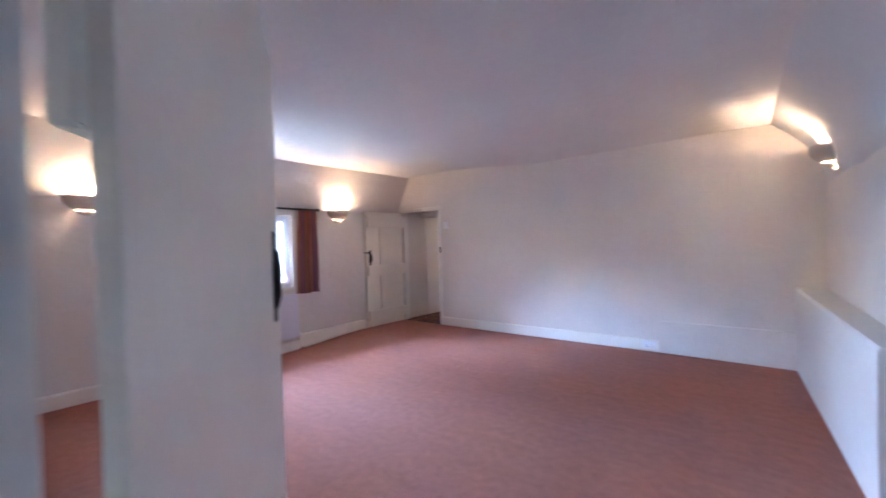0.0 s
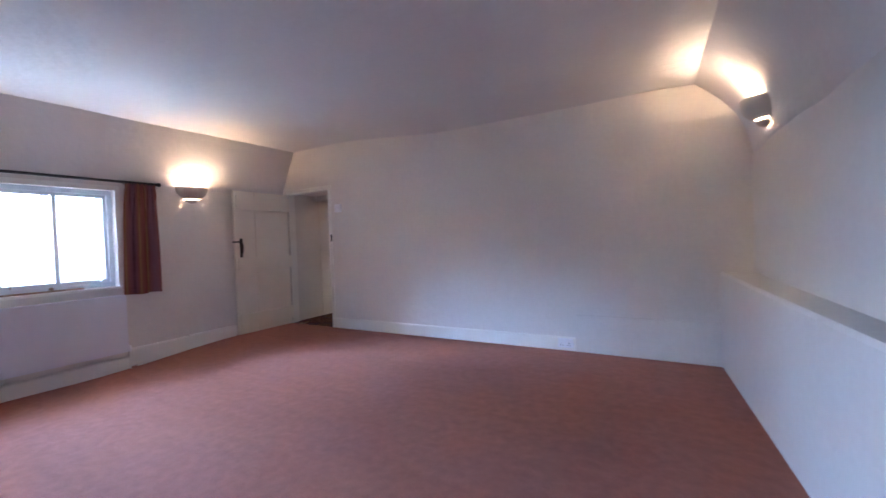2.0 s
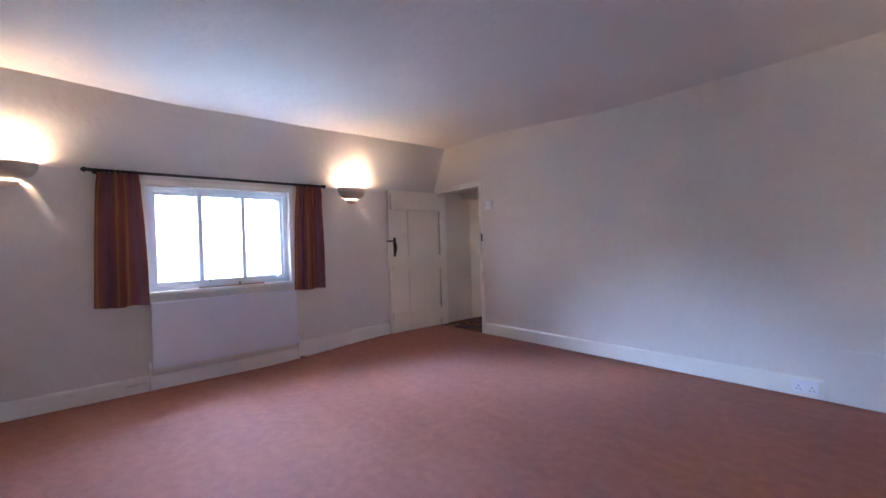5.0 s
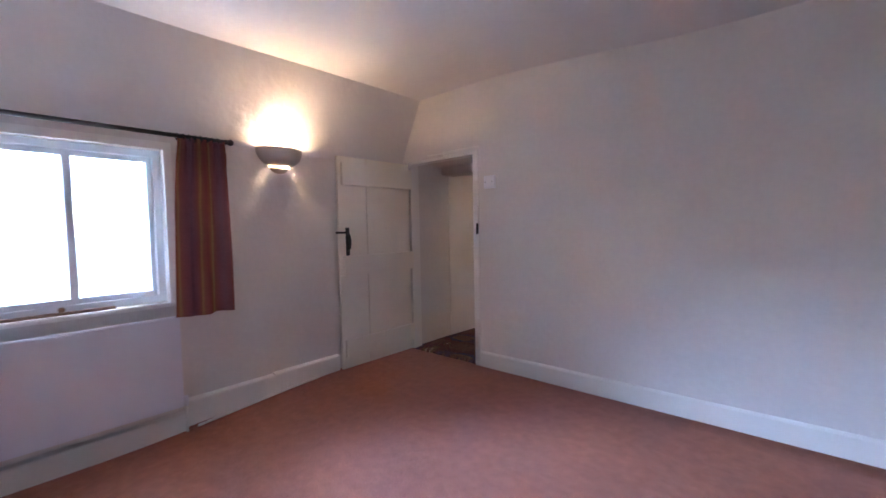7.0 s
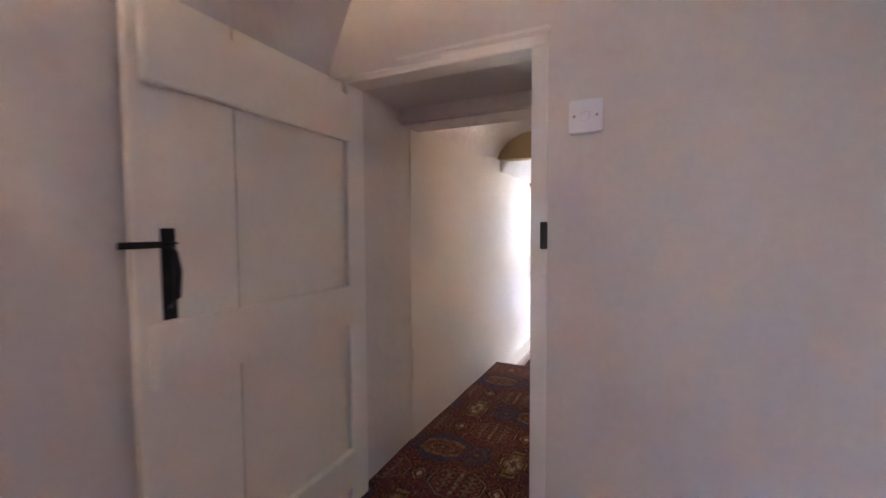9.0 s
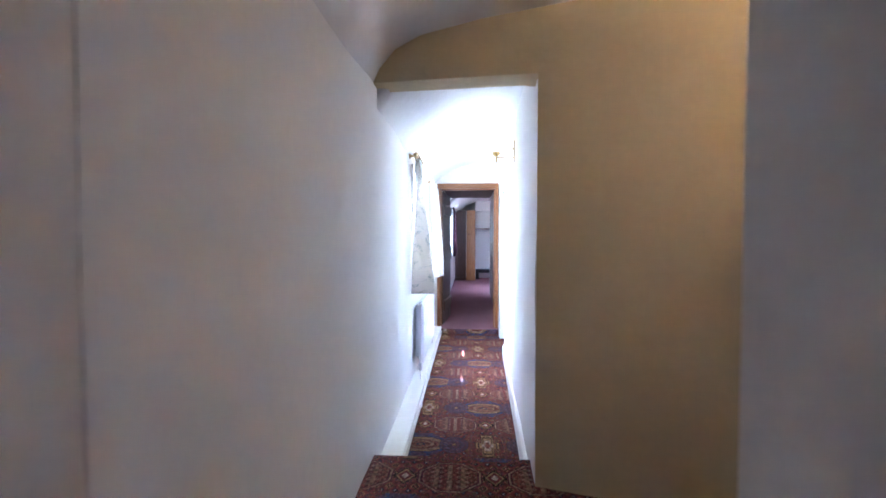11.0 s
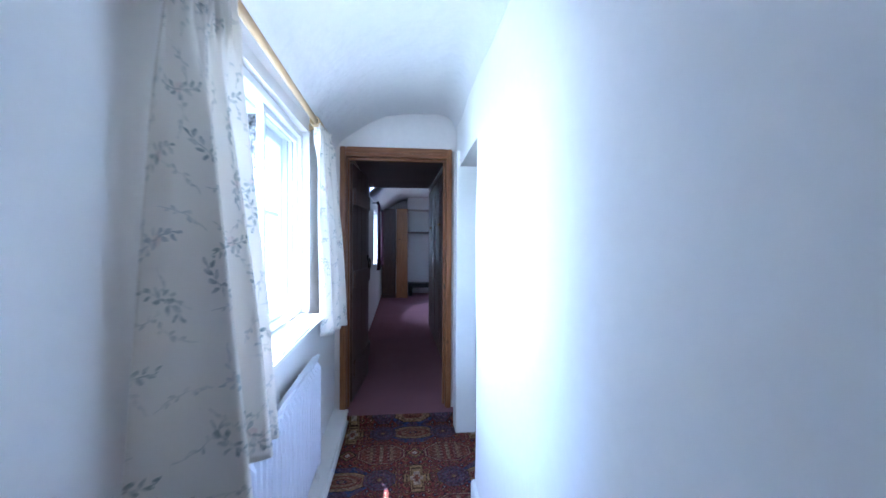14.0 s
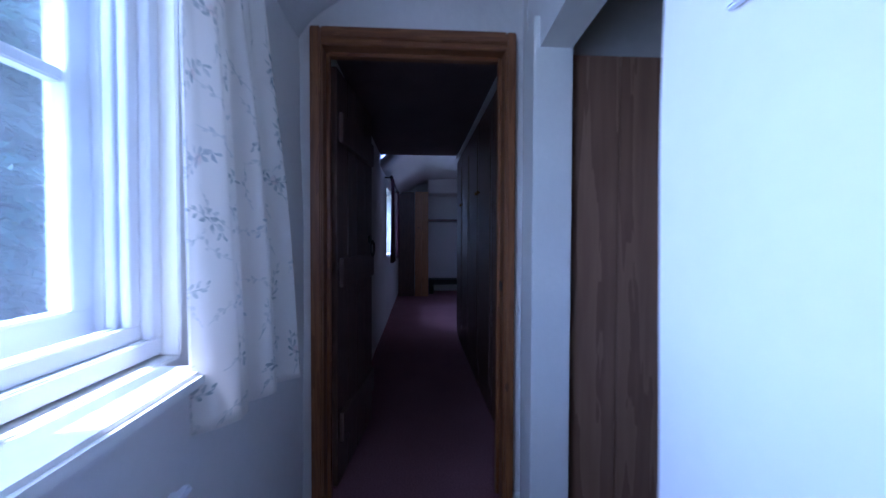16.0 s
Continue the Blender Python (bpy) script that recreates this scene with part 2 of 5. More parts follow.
    bp = k.n.new("ShaderNodeBump"); bp.inputs["Distance"].default_value = 0.004
    k.l.new(k.noise(tc.outputs["Object"], 230.0), bp.inputs["Height"]); k.l.new(bp.outputs[0], b.inputs["Normal"])
    return m


M_PATTERN = oriental()


def cloth(name, pick, through):
    """Woven cloth that lets some light through; pick gives its colour from the UV map."""
    m = bpy.data.materials.new(name)
    m.use_nodes = True
    k = Nodes(m)
    b = k.n["Principled BSDF"]
    b.inputs["Roughness"].default_value = 0.9
    b.inputs["Specular IOR Level"].default_value = 0.15
    uv = k.n.new("ShaderNodeUVMap")
    c = pick(k, uv.outputs[0])
    k.l.new(c, b.inputs["Base Color"])
    tr = k.n.new("ShaderNodeBsdfTranslucent")
    k.l.new(c, tr.inputs[0])
    mx = k.n.new("ShaderNodeMixShader"); mx.inputs[0].default_value = through
    k.l.new(b.outputs[0], mx.inputs[1]); k.l.new(tr.outputs[0], mx.inputs[2])
    k.l.new(mx.outputs[0], k.n["Material Output"].inputs[0])
    bp = k.n.new("ShaderNodeBump"); bp.inputs["Distance"].default_value = 0.0006
    k.l.new(k.noise(uv.outputs[0], 500.0), bp.inputs["Height"]); k.l.new(bp.outputs[0], b.inputs["Normal"])
    return m


def stripes(k, uv):
    """Broad soft bands of red, gold, plum and mauve."""
    sep = k.n.new("ShaderNodeSeparateXYZ"); k.l.new(uv, sep.inputs[0])
    f = k.op("FRACT", k.op("ADD", k.op("MULTIPLY", sep.outputs[0], 2.3), k.op("MULTIPLY", k.noise(uv, 3.0), 0.12)))
    c = k.ramp(f, [(0.0, (0.30, 0.085, 0.075)), (0.10, (0.36, 0.13, 0.075)), (0.16, (0.42, 0.235, 0.115)), (0.22, (0.33, 0.12, 0.09)), (0.36, (0.27, 0.105, 0.115)), (0.52, (0.25, 0.125, 0.155)), (0.66, (0.27, 0.11, 0.12)), (0.76, (0.33, 0.11, 0.08)), (0.84, (0.43, 0.22, 0.10)), (0.90, (0.33, 0.12, 0.08)), (1.0, (0.30, 0.085, 0.075))], "LINEAR")
    sc = k.n.new("ShaderNodeVectorMath"); sc.operation = "SCALE"
    k.l.new(c, sc.inputs[0]); k.l.new(k.op("MULTIPLY_ADD", k.noise(uv, 90.0), 0.5, 0.75), sc.inputs["Scale"])
    return sc.outputs[0]


def sprigs(k, uv):
    """Printed sprays: each a thin curling stem with small leaves and, on some, a faded flower."""
    def length(v):
        x = k.n.new("ShaderNodeVectorMath"); x.operation = "LENGTH"
        k.l.new(v, x.inputs[0])
        return x.outputs["Value"]
    def placed(v, cx, cy, turn, lx, ly):
        """1 inside an ellipse of half-axes lx, ly at (cx, cy)."""
        mp = k.n.new("ShaderNodeMapping"); mp.vector_type = "TEXTURE"
        mp.inputs["Location"].default_value = (cx, cy, 0)
        mp.inputs["Rotation"].default_value = (0, 0, radians(turn))
        mp.inputs["Scale"].default_value = (lx, ly, 1)
        k.l.new(v, mp.inputs[0])
        return k.below(length(mp.outputs[0]), 1.0)
    def most(items):
        out = items[0]
        for i in items[1:]:
            out = k.op("MAXIMUM", out, i)
        return out
    wob = k.n.new("ShaderNodeTexNoise"); wob.inputs["Scale"].default_value = 70
    k.l.new(uv, wob.inputs["Vector"])
    mv = k.n.new("ShaderNodeVectorMath"); mv.operation = "MULTIPLY_ADD"
    k.l.new(wob.outputs["Color"], mv.inputs[0]); mv.inputs[1].default_value = (0.010, 0.010, 0); k.l.new(uv, mv.inputs[2])
    cloth_colour = (0.86, 0.805, 0.73, 1)
    def field(scale, shift, leaves, flower):
        at = k.n.new("ShaderNodeVectorMath"); at.operation = "ADD"
        k.l.new(mv.outputs[0], at.inputs[0]); at.inputs[1].default_value = (shift, shift * 0.7, 0)
        vo = k.n.new("ShaderNodeTexVoronoi"); vo.voronoi_dimensions = "2D"
        vo.inputs["Scale"].default_value = scale; vo.inputs["Randomness"].default_value = 0.7
        k.l.new(at.outputs[0], vo.inputs["Vector"])
        sp = k.n.new("ShaderNodeSeparateColor"); k.l.new(vo.outputs["Color"], sp.inputs[0])
        d = k.n.new("ShaderNodeVectorMath"); d.operation = "SUBTRACT"
        k.l.new(at.outputs[0], d.inputs[0]); k.l.new(vo.outputs["Position"], d.inputs[1])
        ro = k.n.new("ShaderNodeVectorRotate"); ro.rotation_type = "Z_AXIS"
        k.l.new(d.outputs[0], ro.inputs["Vector"]); k.l.new(k.op("MULTIPLY", sp.outputs[0], 6.28), ro.inputs["Angle"])
        v = ro.outputs[0]
        xyz = k.n.new("ShaderNodeSeparateXYZ"); k.l.new(v, xyz.inputs[0])
        bend = k.op("MULTIPLY", k.op("MULTIPLY", xyz.outputs[0], xyz.outputs[0]), 5.0)
        stem = k.op("MULTIPLY", k.below(k.op("ABSOLUTE", k.op("SUBTRACT", xyz.outputs[1], bend)), 0.0011), k.below(k.op("ABSOLUTE", xyz.outputs[0]), 0.05))
        green = most([placed(v, *q) for q in leaves] + [stem])
        bloom = k.op("MULTIPLY", placed(v, *flower), k.below(sp.outputs[1], 0.45))
        return green, bloom, sp.outputs[2]
    big = [(0.010, 0.009, 40, 0.009, 0.004), (0.019, -0.005, -30, 0.0095, 0.004), (0.029, 0.014, 60, 0.008, 0.0035), (0.038, 0.004, 0, 0.009, 0.0035), (-0.013, -0.007, 200, 0.0085, 0.004), (-0.018, 0.011, 130, 0.009, 0.004), (-0.031, 0.000, 170, 0.0085, 0.0035), (-0.036, 0.017, 100, 0.008, 0.0035), (0.002, -0.014, 260, 0.008, 0.0035), (0.049, 0.018, 30, 0.007, 0.003), (-0.048, 0.012, 160, 0.007, 0.003)]
    small = [(0.008, 0.005, 50, 0.006, 0.0028), (0.016, -0.003, -20, 0.006, 0.0028), (-0.010, -0.005, 210, 0.006, 0.0028), (-0.018, 0.006, 150, 0.006, 0.0028), (0.027, 0.008, 30, 0.0055, 0.0025), (-0.030, 0.006, 190, 0.0055, 0.0025)]
    g1, f1, t1 = field(7.0, 0.0, big, (0.0, 0.004, 0, 0.011, 0.010))
    g2 = field(10.5, 3.37, small, (0.0, 0.003, 0, 0.007, 0.006))[0]
    tone = k.ramp(t1, [(0.0, (0.15, 0.21, 0.22)), (0.4, (0.22, 0.28, 0.27)), (0.75, (0.26, 0.32, 0.36))])
    fade = k.op("MULTIPLY_ADD", k.noise(uv, 45.0, 2.0), 1.9, -0.45)
    c = k.mix(k.op("MULTIPLY", g2, k.op("MULTIPLY", fade, 0.55)), cloth_colour, tone)
    c = k.mix(k.op("MULTIPLY", f1, k.op("MULTIPLY", fade, 0.45)), c, (0.62, 0.40, 0.38, 1))
    return k.mix(k.op("MULTIPLY", g1, fade), c, tone)


def wood(name, dark, light, rough, ring=9.0, knots=True, stretch=(14, 14, 1.0)):
    """Planed timber with its grain along z, darker rings and scattered knots."""
    m = bpy.data.materials.new(name)
    m.use_nodes = True
    k = Nodes(m)
    b = k.n["Principled BSDF"]
    b.inputs["Roughness"].default_value = rough
    tc = k.n.new("ShaderNodeTexCoord")
    oi = k.n.new("ShaderNodeObjectInfo")
    sh = k.n.new("ShaderNodeVectorMath"); sh.operation = "MULTIPLY_ADD"
    k.l.new(tc.outputs["Object"], sh.inputs[0]); sh.inputs[1].default_value = stretch
    cb = k.n.new("ShaderNodeCombineXYZ"); k.l.new(k.op("MULTIPLY", oi.outputs["Random"], 40.0), cb.inputs[0]); k.l.new(k.op("MULTIPLY", oi.outputs["Random"], 17.0), cb.inputs[2])
    k.l.new(cb.outputs[0], sh.inputs[2])
    base = k.noise(sh.outputs[0], 1.2, 4.0)
    grain = k.op("FRACT", k.op("MULTIPLY", base, ring))
    c = k.ramp(k.op("ADD", k.op("MULTIPLY", grain, 0.55), k.op("MULTIPLY", k.noise(sh.outputs[0], 5.0, 3.0), 0.4)), [(0.2, light), (0.75, dark)], "LINEAR")
    if knots:
        vo = k.n.new("ShaderNodeTexVoronoi"); vo.inputs["Scale"].default_value = 4.0
        mp = k.n.new("ShaderNodeMapping"); mp.inputs["Scale"].default_value = (1, 1, 0.7); k.l.new(tc.outputs["Object"], mp.inputs[0]); k.l.new(mp.outputs[0], vo.inputs["Vector"])
        c = k.mix(k.op("MULTIPLY", k.below(vo.outputs["Distance"], 0.075), 0.7), c, (dark[0] * 0.35, dark[1] * 0.3, dark[2] * 0.3, 1))
    k.l.new(c, b.inputs["Base Color"])
    bp = k.n.new("ShaderNodeBump"); bp.inputs["Distance"].default_value = 0.0008
    k.l.new(base, bp.inputs["Height"]); k.l.new(bp.outputs[0], b.inputs["Normal"])
    return m

M_IRON = mat("black_iron", (0.015, 0.014, 0.014), 0.5, 0.2, 20, 0.1, 80, 0.001, 90, metal=0.3)
M_BRASS = mat("brass", (0.56, 0.38, 0.13), 0.25, 0.08, 15, metal=1.0)
M_PINE = wood("pine", (0.16, 0.055, 0.016), (0.28, 0.115, 0.035), 0.42)
M_PINE_ACROSS = wood("pine_across", (0.16, 0.055, 0.016), (0.28, 0.115, 0.035), 0.42, stretch=(1.0, 14, 14))
M_PALE_PINE = wood("pale_pine", (0.26, 0.105, 0.032), (0.46, 0.22, 0.075), 0.45)
M_OAKPOLE = mat("pale_wood_pole", (0.50, 0.33, 0.16), 0.4, 0.1, 8)
M_DARKWOOD = wood("dark_wood", (0.055, 0.027, 0.018), (0.12, 0.064, 0.042), 0.38, knots=False)
M_PLANK = wood("brown_plank", (0.19, 0.10, 0.06), (0.29, 0.165, 0.10), 0.55, ring=4.0, stretch=(9, 9, 0.7))
M_STRIPE = cloth("striped_cloth", stripes, 0.30)
M_FLORAL = cloth("floral_cloth", sprigs, 0.38)


def plum(k, uv):
    return k.ramp(k.noise(uv, 14.0, 4.0), [(0.3, (0.075, 0.026, 0.040)), (0.7, (0.115, 0.042, 0.058))])


M_PLUM = cloth("plum_cloth", plum, 0.15)
M_CERAMIC = mat("plaster_bowl", (0.62, 0.55, 0.48), 0.6, 0.03, 10)
M_PLASTIC = mat("white_plastic", (0.87, 0.87, 0.90), 0.35, 0.02, 10)


def glass(name, clear, gloss, veil):
    """Thin window glass: clear is what it lets through; it mirrors a little, and a pale translucent mix imitates the
    haze of glare over it.
    """
    m = bpy.data.materials.new(name)
    m.use_nodes = True
    k = Nodes(m)
    b = k.n["Principled BSDF"]
    b.inputs["Base Color"].default_value = (0.7, 0.75, 0.78, 1)
    b.inputs["Metallic"].default_value = 1.0
    b.inputs["Roughness"].default_value = 0.02
    tc = k.n.new("ShaderNodeTexCoord")
    tp = k.n.new("ShaderNodeBsdfTransparent")
    tp.inputs[0].default_value = (*clear, 1)
    tr = k.n.new("ShaderNodeBsdfTranslucent")
    tr.inputs[0].default_value = (0.75, 0.80, 0.82, 1)
    m1 = k.n.new("ShaderNodeMixShader"); m1.inputs[0].default_value = gloss
    k.l.new(tp.outputs[0], m1.inputs[1]); k.l.new(b.outputs[0], m1.inputs[2])
    m2 = k.n.new("ShaderNodeMixShader")
    k.l.new(k.op("MULTIPLY", k.noise(tc.outputs["Object"], 6.0, 4.0), 2 * veil), m2.inputs[0])
    k.l.new(m1.outputs[0], m2.inputs[1]); k.l.new(tr.outputs[0], m2.inputs[2])
    k.l.new(m2.outputs[0], k.n["Material Output"].inputs[0])
    return m


M_GLASS = glass("window_glass", (0.97, 0.97, 0.97), 0.05, 0.012)
# half-clear tint added to cut the daylight entering the rose room
M_DIMMING_GLASS = glass("dimming_glass", (0.50, 0.52, 0.53), 0.03, 0.03)


def glow(name, color, strength):
    m = bpy.data.materials.new(name)
    m.use_nodes = True
    b = m.node_tree.nodes["Principled BSDF"]
    b.inputs["Base Color"].default_value = (*color, 1)
    b.inputs["Emission Color"].default_value = (*color, 1)
    b.inputs["Emission Strength"].default_value = strength
    return m


M_BULB = glow("lit_bulb", (1.0, 0.78, 0.50), 6.0)


# ---- mesh helpers ----
def part(name, bm, material, parent=None, label="", smooth=False):
    me = bpy.data.meshes.new(name)
    bmesh.ops.recalc_face_normals(bm, faces=bm.faces)
    bm.to_mesh(me)
    bm.free()
    if smooth:
        for p in me.polygons:
            p.use_smooth = True
    me.materials.append(material)
    ob = new(name, me)
    if parent is not None:
        ob.parent = parent
    if label:
        ob["label"] = label
    return ob


def thing(name, m, label, category, group=""):
    ob = new(name)
    ob.empty_display_size = 0.1
    ob.matrix_world = m
    return tagged(ob, label, category, group)


def box(bm, x0, x1, y0, y1, z0, z1, bevel=0.0):
    vs = [bm.verts.new((x, y, z)) for x in (x0, x1) for y in (y0, y1) for z in (z0, z1)]
    fs = [bm.faces.new([vs[i] for i in q]) for q in ((0, 1, 3, 2), (4, 6, 7, 5), (0, 4, 5, 1), (2, 3, 7, 6), (0, 2, 6, 4), (1, 5, 7, 3))]
    if bevel:
        bmesh.ops.bevel(bm, geom=list({e for f in fs for e in f.edges}), offset=bevel, segments=2, affect="EDGES")
    return vs


def boxed(x0, x1, y0, y1, z0, z1, bevel=0.0):
    bm = bmesh.new()
    box(bm, x0, x1, y0, y1, z0, z1, bevel)
    return bm


def tube(bm, pts, r, seg=12, closed_ends=True):
    """A round bar of radius r (one number or one per point) along points."""
    pts = [Vector(p) for p in pts]
    rr = r if isinstance(r, (list, tuple)) else [r] * len(pts)
    rings = []
    for i, p in enumerate(pts):
        d = (pts[min(i + 1, len(pts) - 1)] - pts[max(i - 1, 0)]).normalized()
        side = d.cross(Vector((0, 0, 1)) if abs(d.z) < 0.9 else Vector((1, 0, 0))).normalized()
        up = side.cross(d)
        rings.append([bm.verts.new(p + rr[i] * (math.cos(a) * side + math.sin(a) * up)) for a in [2 * math.pi * k / seg for k in range(seg)]])
    for a, b in zip(rings, rings[1:]):
        for k in range(seg):
            bm.faces.new((a[k], a[(k + 1) % seg], b[(k + 1) % seg], b[k]))
    if closed_ends:
        bm.faces.new(rings[0]); bm.faces.new(rings[-1][::-1])


def prism(poly, z0, z1):
    """An upright prism over a polygon of (x, y)."""
    bm = bmesh.new()
    lo = [bm.verts.new((x, y, z0)) for x, y in poly]
    hi = [bm.verts.new((x, y, z1)) for x, y in poly]
    bm.faces.new(lo[::-1]); bm.faces.new(hi)
    for i in range(len(poly)):
        j = (i + 1) % len(poly)
        bm.faces.new((lo[i], lo[j], hi[j], hi[i]))
    return bm


def steps(a, b, cuts, size):
    """Grid positions from a to b that include the cuts, no further apart than size."""
    marks = sorted({round(v, 4) for v in [a, b, *cuts] if a - 1e-6 <= v <= b + 1e-6})
    out = []
    for u, v in zip(marks, marks[1:]):
        n = max(1, math.ceil((v - u) / size))
        out += [u + (v - u) * k / n for k in range(n)]
    return out + [marks[-1]]


def wall(name, p0, p1, z0, z1, thick, openings=(), material=None, wave=0.006, size=0.15, seed=0):
    """A wall whose inner face runs from p0 to p1 with the room on its left; openings are (s0, s1, z0, z1) along it. The face is gently uneven."""
    p0, p1 = Vector((*p0, 0)), Vector((*p1, 0))
    way = (p1 - p0).normalized()
    out = Vector((way.y, -way.x, 0))
    length = (p1 - p0).length
    S = steps(0, length, [v for o in openings for v in o[:2]], size)
    Z = steps(z0, z1, [v for o in openings for v in o[2:]], size)
    bm = bmesh.new()
    lo = {(i, k): bm.verts.new(p0 + way * s + Vector((0, 0, z))) for i, s in enumerate(S) for k, z in enumerate(Z)}
    hi = {(i, k): bm.verts.new(p0 + way * s + out * thick + Vector((0, 0, z))) for i, s in enumerate(S) for k, z in enumerate(Z)}
    def solid(i, k):
        if not (0 <= i < len(S) - 1 and 0 <= k < len(Z) - 1):
            return False
        s, z = (S[i] + S[i + 1]) / 2, (Z[k] + Z[k + 1]) / 2
        return not any(o[0] < s < o[1] and o[2] < z < o[3] for o in openings)
    for i in range(len(S) - 1):
        for k in range(len(Z) - 1):
            if not solid(i, k):
                continue
            bm.faces.new((lo[i, k], lo[i + 1, k], lo[i + 1, k + 1], lo[i, k + 1]))
            bm.faces.new((hi[i, k], hi[i, k + 1], hi[i + 1, k + 1], hi[i + 1, k]))
            for (di, dk), (a, b) in (((-1, 0), ((i, k), (i, k + 1))), ((1, 0), ((i + 1, k), (i + 1, k + 1))), ((0, -1), ((i, k), (i + 1, k))), ((0, 1), ((i, k + 1), (i + 1, k + 1)))):
                if not solid(i + di, k + dk):
                    bm.faces.new((lo[a], lo[b], hi[b], hi[a]))
    for v in [v for v in bm.verts if not v.link_faces]:
        bm.verts.remove(v)
    for v in lo.values():
        if v.is_valid:
            d = noise.noise(v.co * 0.9 + Vector((seed, 0, 0))) * wave + noise.noise(v.co * 3.1 + Vector((seed, 5, 0))) * wave * 0.35
            v.co += out * d
    ob = part(name, bm, material or M_PLASTER, smooth=False)
    return tagged(ob, kind="structure")


def loft(name, sections, material, thick=0.0, wave=0.0, seed=0, smooth=True):
    """A sheet through sections (lists of points)."""
    bm = bmesh.new()
    rows = [[bm.verts.new(Vector(p) + Vector((0, 0, wave * noise.noise(Vector(p) * 0.9 + Vector((seed, 0, 0)))))) for p in s] for s in sections]
    for a, b in zip(rows, rows[1:]):
        for i in range(len(a) - 1):
            bm.faces.new((a[i], a[i + 1], b[i + 1], b[i]))
    ob = part(name, bm, material, smooth=smooth)
    if thick:
        mod = ob.modifiers.new("thick", "SOLIDIFY")
        mod.thickness, mod.offset = thick, 1.0
    return ob

# ---- room with the rose carpet ----
def xw(y):
    """The window wall's line."""
    return -0.02 - 0.035 * y


def xr(y):
    """The opposite wall's line."""
    return 5.655 - 0.068 * y


def yf(x):
    """The end wall's line."""
    return 0.03 * (x - 0.9)


def lerp(table, v):
    return float(np.interp(v, [a for a, _ in table], [b for _, b in table]))


def structure(ob, label=""):
    return tagged(ob, label, kind="structure")


TURN = 2.0
NEAR = -5.15
CEIL = [(0.0, 2.50), (1.1, 2.51), (2.5, 2.42), (3.7, 2.42), (4.9, 2.44), (5.4, 2.43), (6.5, 2.43)]
L = lambda y: (xw(y), y)

def ease(v):
    v = max(0.0, min(1.0, v))
    return v * v * (3 - 2 * v)


def sag(x, y):
    """The old floor drops a little towards the window wall."""
    return -0.09 * ease((1.9 - x) / 1.8) * ease((-0.9 - y) / 1.7)


def floor_slab():
    bm = bmesh.new()
    X = [-0.4 + 0.2 * k for k in range(37)]
    rows = []
    for k in range(35):
        t = k / 34
        rows.append([bm.verts.new((x, yf(x) * (1 - t) - 6.7 * t, sag(x, yf(x) * (1 - t) - 6.7 * t))) for x in X])
    low = [[bm.verts.new((v.co.x, v.co.y, -0.3)) for v in r] for r in (rows[0], rows[-1])]
    for a, b in zip(rows, rows[1:]):
        for i in range(len(X) - 1):
            bm.faces.new((a[i], b[i], b[i + 1], a[i + 1]))
    for r, q in ((rows[0], low[0]), (rows[-1], low[1])):
        for i in range(len(X) - 1):
            bm.faces.new((r[i], r[i + 1], q[i + 1], q[i]))
    bm.faces.new(low[0] + low[1][::-1])
    return part("floor", bm, M_CARPET, smooth=True)


structure(floor_slab(), "worn dusty rose fitted carpet with brushed pile")
structure(wall("wall_west", L(-0.03), L(-6.6), -0.15, 2.02, 0.42, [(2.14, 3.45, 0.80, 1.80)], seed=1), "uneven white painted cottage plaster wall")
structure(wall("wall_north", (5.95, yf(5.95)), (-0.08, yf(-0.08)), 0.0, 2.62, 0.70, [(5.95 - 0.92, 5.95 - 0.045, 0.0, 1.93)], wave=0.012, seed=2), "uneven white painted cottage plaster wall")
structure(wall("wall_east", (xr(-6.6), -6.6), (xr(0.16), 0.16), 0.0, 2.1, 0.3, wave=0.01, seed=3), "uneven white painted plaster wall")
structure(wall("wall_south", (xw(NEAR), NEAR), (6.1, NEAR), -0.15, 2.62, 0.12, [(4.92 - xw(NEAR), 5.84 - xw(NEAR), -0.15, 2.05)], seed=4), "white painted plaster wall")
structure(wall("wall_back", (-0.5, -6.6), (6.6, -6.6), 0.0, 2.62, 0.1, size=0.6, seed=5), "white painted plaster wall")


def section(y):
    a, b = xw(y), xr(y)
    lift = 0.05 * max(0.0, min(1.0, (-y - 3.2) / 1.0)) + 0.02 * max(0.0, 1 + y)
    left, right = a + 0.27, b - 0.40
    pts = [(a - 0.02, y, 1.80), (a + 0.002, y, 1.90), (a + 0.02, y, 1.97), (a + 0.06, y, 2.07), (a + 0.11, y, 2.18), (a + 0.19, y, 2.34), (left, y, lerp(CEIL, left) + lift)]
    n = 26
    pts += [(left + (right - left) * k / n, y, lerp(CEIL, left + (right - left) * k / n) + lift * (1 - k / n)) for k in range(1, n + 1)]
    return pts + [(b - 0.30, y, 2.35), (b - 0.20, y, 2.255), (b - 0.115, y, 2.15), (b - 0.055, y, 2.03), (b - 0.02, y, 1.90), (b + 0.015, y, 1.72)]


ys = [-6.7 + k * 6.9 / 46 for k in range(47)]
ob = structure(loft("ceiling", [section(y) for y in ys], M_CEIL, 0.1, 0.02, 7), "white painted uneven plaster ceiling with sloping eaves")
ob.data.set_sharp_from_angle(angle=radians(22))

